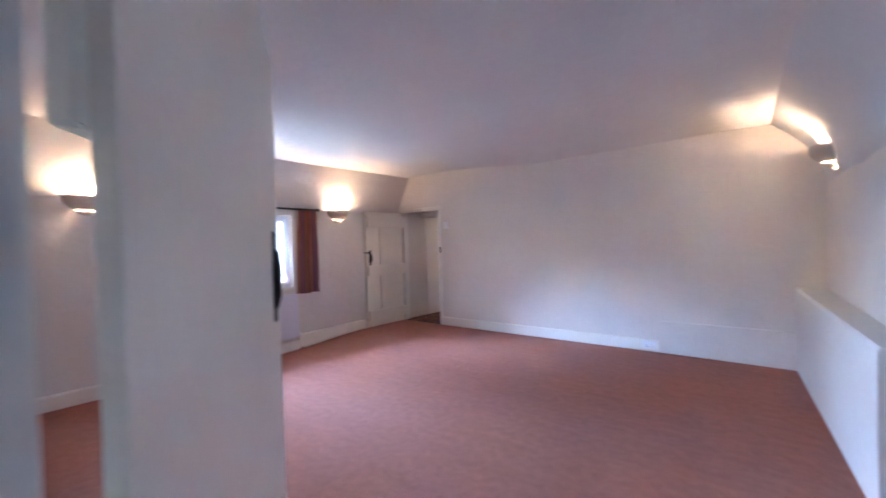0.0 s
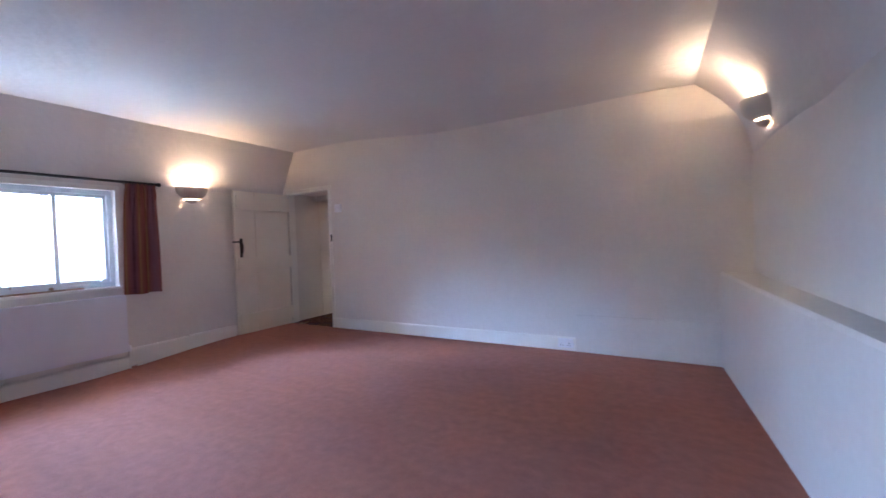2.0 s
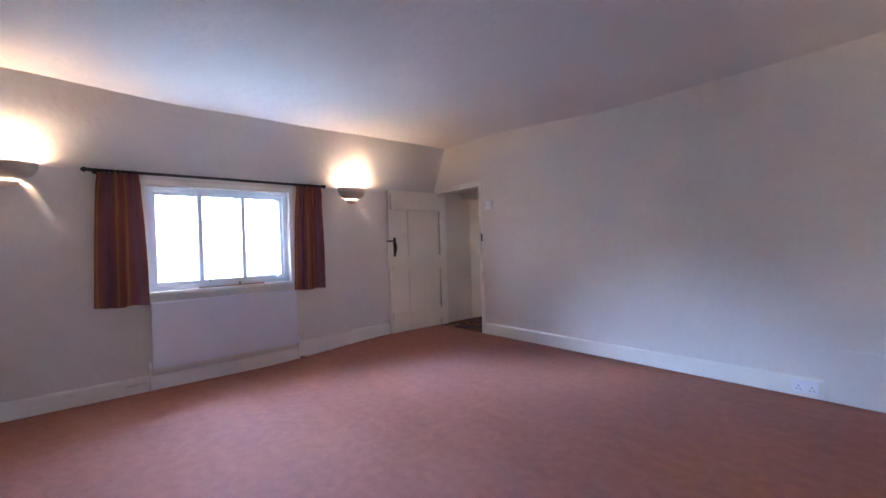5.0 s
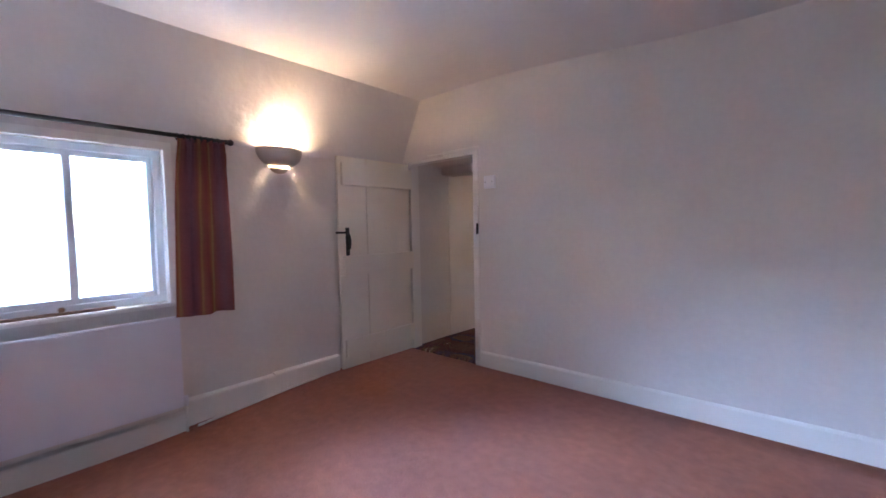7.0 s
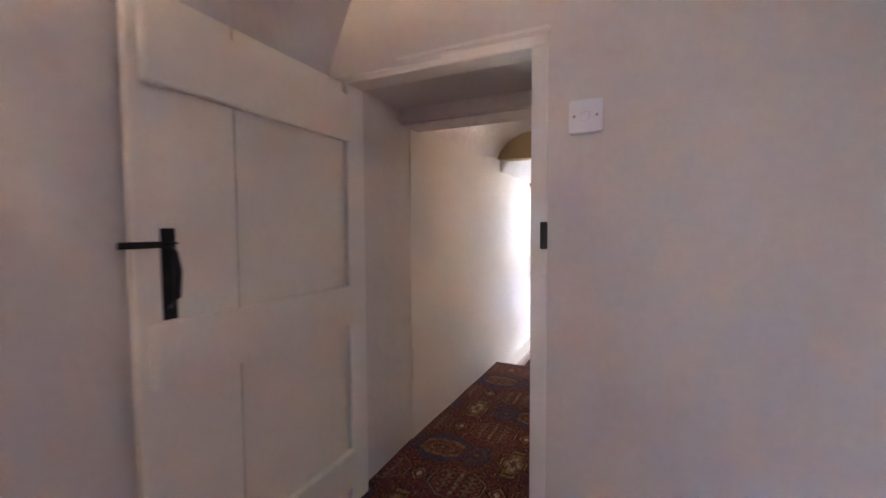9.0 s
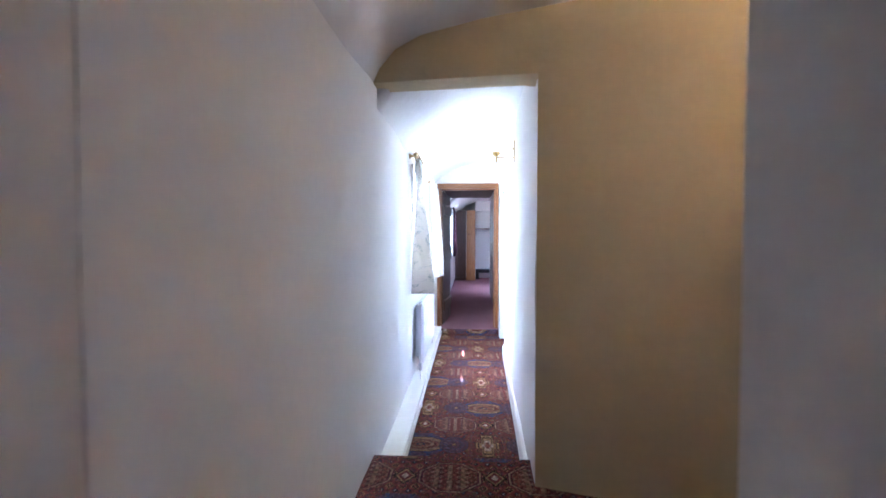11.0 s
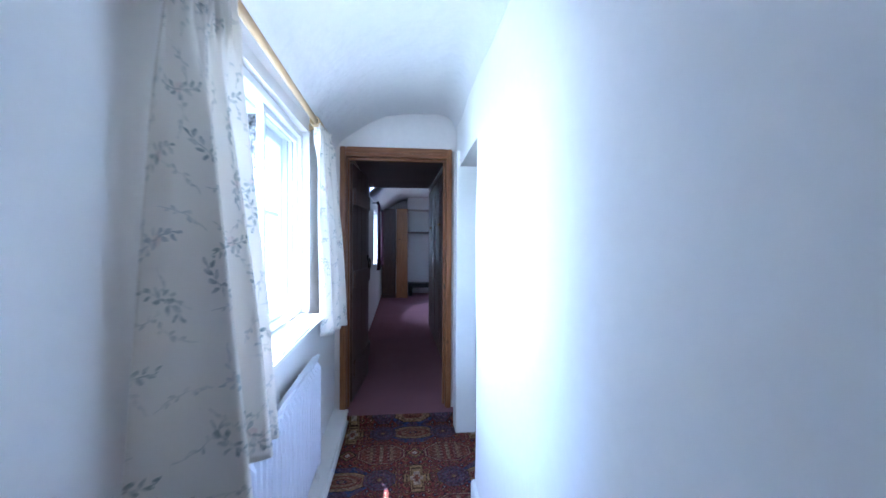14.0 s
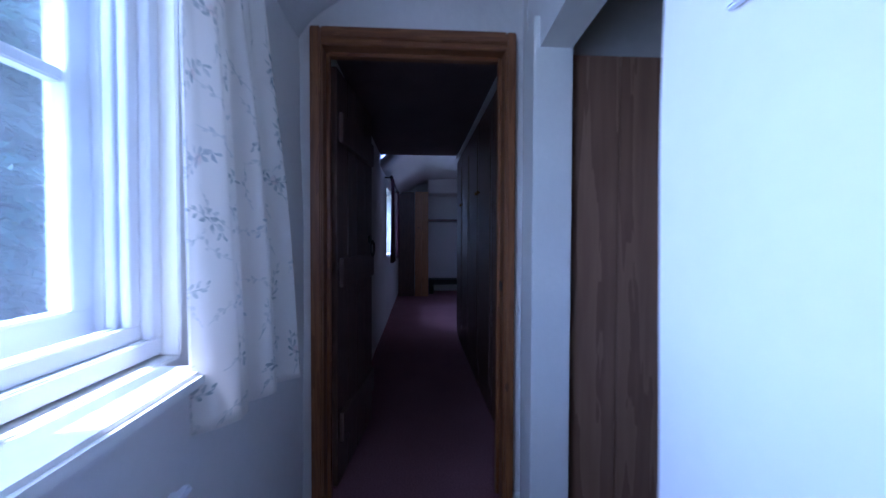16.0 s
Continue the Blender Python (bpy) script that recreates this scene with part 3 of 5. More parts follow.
# low plastered ledge along the east wall
def ledge():
    bm = bmesh.new()
    rows = []
    for k in range(14):
        y = 0.14 - 2.62 * k / 13
        f, r = 5.42 - 0.107 * y, xr(y) + 0.05
        rows.append([bm.verts.new(p) for p in ((f, y, 0.0), (f - 0.004, y, 0.4), (f, y, 0.79), (f + 0.014, y, 0.81), (r, y, 0.815), (r, y, 0.0))])
    for a, b in zip(rows, rows[1:]):
        for i in range(6):
            bm.faces.new((a[i], a[(i + 1) % 6], b[(i + 1) % 6], b[i]))
    bm.faces.new(rows[0]); bm.faces.new(rows[-1])
    return structure(part("ledge_wall", bm, M_PLASTER), "white painted plaster half-height ledge along the wall")


ledge()


def skirting(name, p0, p1, z, h, depth=0.018, material=None, label="white gloss painted skirting board"):
    """A board against a wall from p0 to p1 with the room on its left, its top edge rounded."""
    a, b = Vector((*p0, z)), Vector((*p1, z))
    way = (b - a).normalized()
    inn = Vector((-way.y, way.x, 0))
    bm = bmesh.new()
    prof = [(-0.02, 0), (depth, 0), (depth, h - 0.018), (depth - 0.005, h - 0.006), (0.004, h), (-0.02, h)]
    n = max(1, int((b - a).length / 0.5))
    rows = []
    for k in range(n + 1):
        p = a.lerp(b, k / n) + inn * 0.004 * noise.noise(a.lerp(b, k / n))
        rows.append([bm.verts.new(p + inn * d + Vector((0, 0, t))) for d, t in prof])
    for r, q in zip(rows, rows[1:]):
        for i in range(6):
            bm.faces.new((r[i], r[(i + 1) % 6], q[(i + 1) % 6], q[i]))
    bm.faces.new(rows[0]); bm.faces.new(rows[-1])
    return structure(part(name, bm, material or M_GLOSS), label)


skirting("baseboard", L(-0.9), L(-1.5), -0.01, 0.15, 0.045)
skirting("baseboard", L(-1.5), L(-2.12), -0.045, 0.175, 0.045)
skirting("baseboard", L(-2.12), L(NEAR), -0.10, 0.15, 0.045)
skirting("baseboard", (4.19, yf(4.19)), (0.96, yf(0.96)), 0.0, 0.14, 0.016)

bm = bmesh.new()
tube(bm, [(xw(y) + 0.058, y, sag(0.1, y) + 0.011) for y in (-2.06, -1.85, -1.6, -1.35, -1.12)], 0.009, 10)
structure(part("pipe_trim", bm, M_GLOSS, smooth=True), "white painted heating pipe along the skirting")

# ---- light from the plaster wall bowls ----
def arc(bm, rows, seg=20):
    """A half-round shell through rows of (scale, z): radii 0.15 out and 0.185 along the wall."""
    rings = [[bm.verts.new((0.155 * r * math.cos(a), 0.185 * r * math.sin(a), z)) for a in [(-0.5 + k / seg) * math.pi for k in range(seg + 1)]] for r, z in rows]
    for a, b in zip(rings, rings[1:]):
        for k in range(seg):
            bm.faces.new((a[k], a[k + 1], b[k + 1], b[k]))


def bowl_sconce(m, label, watts=0.125):
    ob = thing("wall_sconce", m, label, "wall lamp", "plaster wall lamps")
    bm = bmesh.new()
    arc(bm, [(0.94, 0.0), (1.0, 0.0), (1.0, -0.018), (0.97, -0.05), (0.88, -0.085), (0.72, -0.112), (0.57, -0.128), (0.47, -0.136), (0.44, -0.130), (0.66, -0.105), (0.83, -0.08), (0.92, -0.05), (0.94, -0.015), (0.94, 0.0)])
    part("bowl", bm, M_CERAMIC, ob, "unglazed cream plaster half bowl", True)
    bm = bmesh.new()
    arc(bm, [(0.42, -0.152), (0.37, -0.168), (0.27, -0.181), (0.12, -0.189), (0.0, -0.191), (0.0, -0.182), (0.25, -0.172), (0.39, -0.151), (0.42, -0.152)])
    part("lower_cup", bm, M_CERAMIC, ob, "small cream plaster cup under the light slot", True)
    part("back_plate", boxed(0.0, 0.006, -0.12, 0.12, -0.15, -0.02, 0.002), M_CERAMIC, ob)
    part("stem", boxed(0.004, 0.022, -0.010, 0.010, -0.18, -0.1, 0.002), M_CERAMIC, ob)
    bm = bmesh.new()
    tube(bm, [(0.065, -0.05, -0.062), (0.065, 0.05, -0.062)], 0.010)
    part("bulb", bm, M_BULB, ob, "lit warm halogen tube")
    la = new("sconce_light", bpy.data.lights.new("sconce_light", "POINT"))
    la.data.energy, la.data.color, la.data.shadow_soft_size = watts, (1.0, 0.70, 0.38), 0.012
    la.matrix_world = m @ Matrix.Translation((0.036, 0, -0.022))
    return ob


bowl_sconce(pose(xw(-1.38), -1.38, 1.90, rz=TURN), "cream plaster half-bowl wall light, lit, beside a curtain")
bowl_sconce(pose(xw(-4.36), -4.36, 1.91, rz=TURN), "cream plaster half-bowl wall light, lit, near the corner")
bowl_sconce(pose(xr(-0.5) - 0.03, -0.5, 2.06, rz=183.9), "cream plaster half-bowl wall light, lit, above the ledge", 0.11)

# ---- curtains and rails ----
def curtain_mesh(y0t, y1t, y0b, y1b, z0, z1, folds, amp, rnd, cloth_width, lean=0.0, drift=0.0, head=0.07, top=0.35, nx=90, nz=36, hem=0.01):
    """A gathered curtain: pinch pleats in its heading, deepening folds, a wavy hem."""
    bm = bmesh.new()
    uv = bm.loops.layers.uv.new("UVMap")
    ph = [rnd.uniform(0, 6.28) for _ in range(4)]
    front, back, tex = [], [], []
    for j in range(nz + 1):
        t = j / nz
        z = z1 - (z1 - z0) * t
        rf, rb, rt = [], [], []
        for i in range(nx + 1):
            s = i / nx
            warp = s + 0.018 * math.sin(6.28 * 2.3 * s + ph[0]) * min(1, 2 * t)
            y = (y0t + (y1t - y0t) * warp) * (1 - t ** 0.8) + (y0b + (y1b - y0b) * warp) * t ** 0.8
            topw = math.exp(-((1 - t) - 1) ** 2 / 0.006) if t < head * 2 else 0.0
            pleat = math.sin(2 * math.pi * folds * s + ph[1])
            fine = math.sin(2 * math.pi * folds * 2.6 * s + ph[2])
            soft = math.sin(2 * math.pi * folds * 0.55 * s + ph[3] + 0.9 * t)
            x = amp * ((top + (0.9 - top) * t) * pleat + 0.45 * t * soft + 0.22 * max(0, 1 - 4 * t) * fine) + lean * t + drift * t * s
            zz = z + hem * soft * t ** 6
            rf.append(bm.verts.new((x + 0.003, y, zz))); rb.append(bm.verts.new((x - 0.003, y, zz))); rt.append((s * cloth_width, z))
        front.append(rf); back.append(rb); tex.append(rt)
    def quad(vs, ts):
        f = bm.faces.new(vs)
        for lo, t in zip(f.loops, ts):
            lo[uv].uv = t
    for j in range(nz):
        for i in range(nx):
            ts = (tex[j][i], tex[j][i + 1], tex[j + 1][i + 1], tex[j + 1][i])
            quad((front[j][i], front[j][i + 1], front[j + 1][i + 1], front[j + 1][i]), ts)
            quad((back[j][i], back[j + 1][i], back[j + 1][i + 1], back[j][i + 1]), (ts[0], ts[3], ts[2], ts[1]))
    for j in range(nz):
        for i in (0, nx):
            quad((front[j][i], front[j + 1][i], back[j + 1][i], back[j][i]), (tex[j][i], tex[j + 1][i], tex[j + 1][i], tex[j][i]))
    for i in range(nx):
        for j in (0, nz):
            quad((front[j][i], back[j][i], back[j][i + 1], front[j][i + 1]), (tex[j][i], tex[j][i], tex[j][i + 1], tex[j][i + 1]))
    return bm


def draped_mesh(top, bottom, z0, z1, cloth_width, pleats=6, nx=110, nz=44, fall=0.62):
    """A curtain that falls from a pinch-pleated heading along the plan line top to hang in the folds of the plan line bottom."""
    def along(line, n):
        pts = [Vector((*p, 0)) for p in line]
        pts = [2 * pts[0] - pts[1]] + pts + [2 * pts[-1] - pts[-2]]
        fine = []
        for a, b, c, d in zip(pts, pts[1:], pts[2:], pts[3:]):
            for k in range(16):
                t = k / 16
                fine.append(0.5 * ((2 * b) + (c - a) * t + (2 * a - 5 * b + 4 * c - d) * t * t + (3 * b - a - 3 * c + d) * t ** 3))
        fine.append(pts[-2])
        far = [0.0]
        for p, q in zip(fine, fine[1:]):
            far.append(far[-1] + (q - p).length)
        at = [far[-1] * k / n for k in range(n + 1)]
        return [Vector((float(np.interp(d, far, [p.x for p in fine])), float(np.interp(d, far, [p.y for p in fine])), 0)) for d in at]
    hi, lo = along(top, nx), along(bottom, nx)
    bm = bmesh.new()
    uv = bm.loops.layers.uv.new("UVMap")
    rows = []
    for j in range(nz + 1):
        t = j / nz
        w = max(0.0, (t - 0.05) / 0.95) ** fall
        row = []
        for i in range(nx + 1):
            s = i / nx
            p = hi[i].lerp(lo[i], w)
            pinch = math.exp(-((t - 0.085) / 0.05) ** 2)
            p = p + Vector((0.016 * (1 - min(1, t * 3)) * math.cos(2 * math.pi * pleats * s) + 0.009 * pinch * math.cos(2 * math.pi * pleats * 3 * s), 0, 0))
            p = p + Vector((0.014, 0.010, 0)) * noise.noise(Vector((s * 9, t * 1.3, z0))) * min(1, 3 * t)
            p.z = z1 - (z1 - z0) * t + 0.006 * t ** 8 * math.sin(9 * s + 1)
            row.append(p)
        rows.append(row)
    skin = []
    for off in (0.0025, -0.0025):
        sheet = []
        for j, row in enumerate(rows):
            line = []
            for i, p in enumerate(row):
                d = row[min(i + 1, nx)] - row[max(i - 1, 0)]
                n = Vector((d.y, -d.x, 0)).normalized()
                line.append(bm.verts.new(p + n * off))
            sheet.append(line)
        skin.append(sheet)
    def quad(vs, ts):
        f = bm.faces.new(vs)
        for loop, t in zip(f.loops, ts):
            loop[uv].uv = t
    tex = lambda j, i: (i / nx * cloth_width, z1 - (z1 - z0) * j / nz)
    f, b = skin
    for j in range(nz):
        for i in range(nx):
            ts = (tex(j, i), tex(j, i + 1), tex(j + 1, i + 1), tex(j + 1, i))
            quad((f[j][i], f[j][i + 1], f[j + 1][i + 1], f[j + 1][i]), ts)
            quad((b[j][i], b[j + 1][i], b[j + 1][i + 1], b[j][i + 1]), (ts[0], ts[3], ts[2], ts[1]))
    for j in range(nz):
        for i in (0, nx):
            quad((f[j][i], f[j + 1][i], b[j + 1][i], b[j][i]), (tex(j, i), tex(j + 1, i), tex(j + 1, i), tex(j, i)))
    for i in range(nx):
        for j in (0, nz):
            quad((f[j][i], b[j][i], b[j][i + 1], f[j][i + 1]), (tex(j, i), tex(j, i), tex(j, i + 1), tex(j, i + 1)))
    return bm


def ring_mesh(r, w, axis="y", seg=20, tseg=8):
    bm = bmesh.new()
    rows = []
    for k in range(seg):
        a = 2 * math.pi * k / seg
        rows.append([bm.verts.new(((r + w * math.cos(b)) * math.cos(a), w * math.sin(b), (r + w * math.cos(b)) * math.sin(a))) for b in [2 * math.pi * q / tseg for q in range(tseg)]])
    for k in range(seg):
        for q in range(tseg):
            bm.faces.new((rows[k][q], rows[k][(q + 1) % tseg], rows[(k + 1) % seg][(q + 1) % tseg], rows[(k + 1) % seg][q]))
    return bm


def curtain_rail(m, y0, y1, off, r, material, finial, label, ring_at, bracket_at):
    ob = thing("curtain_rail", m, label, "curtain rail")
    bm = bmesh.new()
    tube(bm, [(off, y0, 0), (off, y1, 0)], r, 16)
    part("pole", bm, material, ob, smooth=True)
    for y, d in ((y0, -1), (y1, 1)):
        bm = bmesh.new()
        tube(bm, [(off, y + d * a * finial, 0) for a in (-0.1, 0.12, 0.2, 0.35, 0.6, 0.85, 1.0)], [r * q for q in (1.25, 1.3, 0.8, 1.35, 1.75, 1.2, 0.3)], 16)
        part("finial", bm, material, ob, "turned finial", True)
    for y in bracket_at:
        bm = bmesh.new()
        tube(bm, [(0.0, y, 0), (0.008, y, 0), (0.012, y, 0), (off, y, 0)], [r * 1.7, r * 1.6, r * 0.7, r * 0.7], 14)
        part("bracket", bm, material, ob, smooth=True)
    first = None
    for y in ring_at:
        if first is None:
            o = part("ring", ring_mesh(r * 1.55, r * 0.28), material, ob, smooth=True)
            first = o
        else:
            o = new("ring", first.data)
            o.parent = ob
        o.location = (off, y, -r * 0.45)
    return ob


RND = random.Random(5)
OFF = 0.085
ry = -2.84
curtain_rail(pose(xw(ry), ry, 1.885, rz=TURN), -1.03, 1.03, OFF, 0.0135, M_IRON, 0.055, "dark iron curtain rail above the three-light window", [-0.98 + 0.035 * k for k in range(8)] + [0.73 + 0.035 * k for k in range(8)], (-0.99, 1.0))
def hung_curtain(m, label, material, *a, **k):
    ob = thing("curtain", m, label, "curtain", "window curtains")
    part("cloth", curtain_mesh(*a, **k), material, ob, smooth=True)
    return ob
for cy, top, bottom in (
    (-3.67, [(0.0, -0.15), (0.004, 0.0), (0.0, 0.14)], [(0.0, -0.20), (0.035, -0.14), (-0.008, -0.08), (0.04, -0.01), (0.0, 0.05), (0.04, 0.12), (0.01, 0.185)]),
    (-1.98, [(0.0, -0.13), (0.004, 0.02), (0.0, 0.16)], [(0.01, -0.19), (0.035, -0.12), (-0.005, -0.06), (0.038, 0.01), (0.0, 0.07), (0.034, 0.13), (0.012, 0.175)]),
):
    ob = thing("curtain", pose(xw(cy) + OFF, cy, 0, rz=TURN), "short red, gold and plum striped curtain drawn open", "curtain", "window curtains")
    part("cloth", draped_mesh(top, bottom, 0.705, 1.878, 0.74, pleats=7), M_STRIPE, ob, smooth=True)

# ---- window of the rose room ----
def frame_of(y0, y1, z0, z1, w, d0, d1, bevel=0.003):
    """Four mitred-looking members of a frame in the plane of a wall, from d0 to d1 in depth."""
    out = []
    for a in ((y0, y1, z0, z0 + w), (y0, y1, z1 - w, z1), (y0, y0 + w, z0 + w, z1 - w), (y1 - w, y1, z0 + w, z1 - w)):
        out.append(boxed(d0, d1, *a, bevel))
    return out


def pane(y0, y1, z0, z1, d):
    ob_bm = boxed(d, d + 0.004, y0, y1, z0, z1)
    return ob_bm


def window(m, y0, y1, z0, z1, bars, deep, label, name, sill_out, open_first=False, transom=True, slim=0.05, glazing=None):
    """A window in a wall: outer timber casements, inner sliding panes, sill and lining."""
    ob = thing(name, m, label, "window")
    structure(ob)
    # outer timber frame and casements
    for bm in frame_of(y0, y1, z0, z1, slim, -deep, -deep + 0.07):
        part("outer_frame", bm, M_TIMBER, ob)
    marks = [y0 + slim] + [b for b in bars] + [y1 - slim]
    for b in bars:
        part("mullion", boxed(-deep + 0.001, -deep + 0.069, b - slim / 2, b + slim / 2, z0 + slim, z1 - slim, 0.003), M_TIMBER, ob)
    for n, (a, b) in enumerate(zip(marks, marks[1:])):
        a2, b2 = a + (slim / 2 + 0.001 if n else 0.001), b - (slim / 2 + 0.001 if b != marks[-1] else 0.001)
        if open_first and n == 0:
            hold = new("casement")
            hold.parent = ob
            me_m = Matrix.Translation((-deep + 0.03, a2, 0)) @ Matrix.Rotation(radians(4), 4, "Z")
            hold.matrix_local = me_m
            sash, shift, base = hold, a2, 0.0
        else:
            hold = new("casement")
            hold.parent = ob
            hold.matrix_local = Matrix.Translation((-deep + 0.03, a2, 0))
            sash, shift, base = hold, a2, 0.0
        for bm in frame_of(0.0, b2 - a2, z0 + slim + 0.002, z1 - slim - 0.002, slim, -0.02, 0.022):
            part("sash_rail", bm, M_TIMBER, sash)
        if transom:
            zm = z0 + (z1 - z0) * 0.53
            part("glazing_bar", boxed(-0.012, 0.016, 0.05, b2 - a2 - 0.05, zm - 0.011, zm + 0.011, 0.003), M_TIMBER, sash)
        g = part("pane", pane(slim + 0.001, b2 - a2 - slim - 0.001, z0 + 2 * slim + 0.003, z1 - 2 * slim - 0.003, -0.002), glazing or M_GLASS, sash, "glass tinted to hold back daylight" if glazing else "clear glass")
        g.visible_shadow = bool(glazing)
    return ob


M_ROT = mat("rotted_timber", (0.13, 0.12, 0.12), 0.9, 0.95, 45, 0.6, 120, 0.004, 50)
M_TIMBER = mat("weathered_white_paint", (0.78, 0.78, 0.77), 0.5, 0.06, 9, 0.03, 60, 0.0015, 30)
wy = -2.825
WA = pose(xw(wy), wy, 0, rz=TURN)
ob = window(WA, -0.655, 0.655, 0.80, 1.80, (-0.21, 0.2), 0.36, "white three-light casement window with grey sliding inner panes, sunk in the wall", "window_1", 0.03, transom=False, slim=0.02, glazing=M_DIMMING_GLASS)
for bm in frame_of(-0.65, 0.65, 0.805, 1.795, 0.045, -0.10, -0.05):
    part("inner_frame", bm, M_ALU, ob, "grey metal inner frame")
for c, (a, b) in enumerate(((-0.61, -0.2), (-0.225, 0.205), (0.18, 0.61))):
    sash = new("sliding_pane")
    sash.parent = ob
    d = -0.068 if c == 1 else -0.082
    for bm in frame_of(a, b, 0.85, 1.75, 0.034, d - 0.006, d + 0.006, 0.002):
        part("pane_rail", bm, M_ALU, sash)
    g = part("pane", pane(a + 0.034, b - 0.034, 0.884, 1.716, d), M_GLASS, sash, "clear glass")
    g.visible_shadow = False
part("pull", boxed(-0.058, -0.052, -0.145, -0.136, 0.86, 1.19, 0.001), M_PLANK, ob, "thin brown stick")
part("sill", boxed(-0.34, 0.028, -0.68, 0.68, 0.775, 0.803, 0.006), M_GLOSS, ob, "white gloss window board")
for a in ((-0.70, -0.652), (0.652, 0.70)):
    part("architrave", boxed(-0.004, 0.014, *a, 0.80, 1.845, 0.004), M_GLOSS, ob)
part("architrave", boxed(-0.004, 0.014, -0.70, 0.70, 1.795, 1.846, 0.004), M_GLOSS, ob)
# things on its board
ob = thing("sash_stay", WA @ Matrix.Translation((-0.02, 0.08, 0.803)), "thin brown wooden strip lying on the window board", "wooden strip")
part("strip", boxed(-0.016, 0.016, -0.33, 0.29, 0.0, 0.016, 0.003), M_PLANK, ob)
part("knob", boxed(-0.012, 0.012, 0.03, 0.06, 0.016, 0.044, 0.006), M_PLANK, ob)
ob = thing("window_lock", WA @ Matrix.Translation((-0.045, 0.55, 0.85)), "small white plastic lock on the sliding pane", "window lock")
part("lock_body", boxed(-0.012, 0.014, -0.028, 0.028, 0.0, 0.04, 0.006), M_PLASTIC, ob)

# ---- radiators ----
def valve(parent, y, z, d, floor_z):
    bm = bmesh.new()
    tube(bm, [(d, y, z - 0.03), (d, y, z - 0.015), (d, y, z), (d, y, z + 0.035), (d, y, z + 0.04)], [0.012, 0.016, 0.016, 0.014, 0.006], 12)
    v = part("valve", bm, M_PLASTIC, parent, "white plastic radiator valve", True)
    bm = bmesh.new()
    tube(bm, [(d, y, z - 0.03), (d, y, floor_z)], 0.0075, 10)
    part("pipe", bm, M_GLOSS, parent, smooth=True)
    return v


def flat_radiator(m, w, h, label):
    ob = thing("radiator", m, label, "radiator")
    part("panel", boxed(0.085, 0.103, -w / 2, w / 2, 0, h, 0.006), M_ENAMEL, ob)
    part("rear_panel", boxed(0.03, 0.044, -w / 2 + 0.01, w / 2 - 0.01, 0.01, h - 0.015, 0.004), M_ENAMEL, ob)
    for y in (-w / 2 + 0.004, w / 2 - 0.012):
        part("side_cover", boxed(0.034, 0.086, y, y + 0.008, 0.03, h - 0.004, 0.002), M_ENAMEL, ob)
    for k in range(4):
        part("grille_bar", boxed(0.044 + 0.010 * k, 0.049 + 0.010 * k, -w / 2 + 0.01, w / 2 - 0.01, h - 0.012, h - 0.002), M_ENAMEL, ob)
    for y in (-w / 2 + 0.1, w / 2 - 0.1):
        part("wall_bracket", boxed(-0.004, 0.032, y - 0.015, y + 0.015, 0.06, h - 0.06, 0.002), M_ENAMEL, ob)
    bm = bmesh.new()
    tube(bm, [(0.07, -w / 2 - 0.03, -0.10), (0.07, -w / 2 - 0.05, -0.115), (0.07, -w / 2 - 0.20, -0.12)], 0.009, 10)
    part("pipe", bm, M_GLOSS, ob, "white painted pipe stub", True)
    valve(ob, -w / 2 - 0.022, 0.02, 0.062, -0.2)
    valve(ob, w / 2 + 0.022, 0.02, 0.062, -0.2)
    return ob


flat_radiator(pose(xw(-2.815), -2.815, 0.115, rz=TURN), 1.33, 0.60, "flat white enamelled radiator under the window")


def ribbed_radiator(m, w, h, label, floor_z):
    ob = thing("radiator", m, label, "radiator")
    bm = bmesh.new()
    n = int(w / 0.05)
    prof = []
    for k in range(n):
        y = -w / 2 + w * k / n
        p = w / n
        prof += [(0.040, y), (0.040, y + p * 0.2), (0.057, y + p * 0.34), (0.057, y + p * 0.62), (0.040, y + p * 0.82)]
    prof.append((0.040, w / 2))
    zs = [(0.0, 0.0), (0.03, 0.0), (0.055, 1.0), (h - 0.06, 1.0), (h - 0.035, 0.0), (h - 0.012, 0.0)]
    rows = [[bm.verts.new((0.040 + (d - 0.040) * f, y, z)) for d, y in prof] for z, f in zs]
    for a, b in zip(rows, rows[1:]):
        for i in range(len(prof) - 1):
            bm.faces.new((a[i], a[i + 1], b[i + 1], b[i]))
    part("panel", bm, M_ENAMEL, ob, "white steel panel pressed into vertical ribs")
    part("rear_panel", boxed(0.014, 0.038, -w / 2 + 0.004, w / 2 - 0.004, 0.008, h - 0.01, 0.004), M_ENAMEL, ob)
    part("top_rail", boxed(0.030, 0.052, -w / 2, w / 2, h - 0.014, h, 0.006), M_ENAMEL, ob)
    for y in (-w / 2 + 0.15, w / 2 - 0.15):
        part("wall_bracket", boxed(-0.03, 0.016, y - 0.015, y + 0.015, 0.06, h - 0.06, 0.002), M_ENAMEL, ob)
    bm = bmesh.new()
    tube(bm, [(0.034, -w / 2 + 0.004, h - 0.03), (0.034, -w / 2 - 0.012, h - 0.03), (0.034, -w / 2 - 0.016, h - 0.03)], [0.016, 0.016, 0.008], 12)
    part("bleed_plug", bm, M_PLASTIC, ob, "chrome bleed plug", True)
    valve(ob, -w / 2 - 0.024, 0.02, 0.034, floor_z)
    valve(ob, w / 2 + 0.024, 0.02, 0.034, floor_z)
    return ob


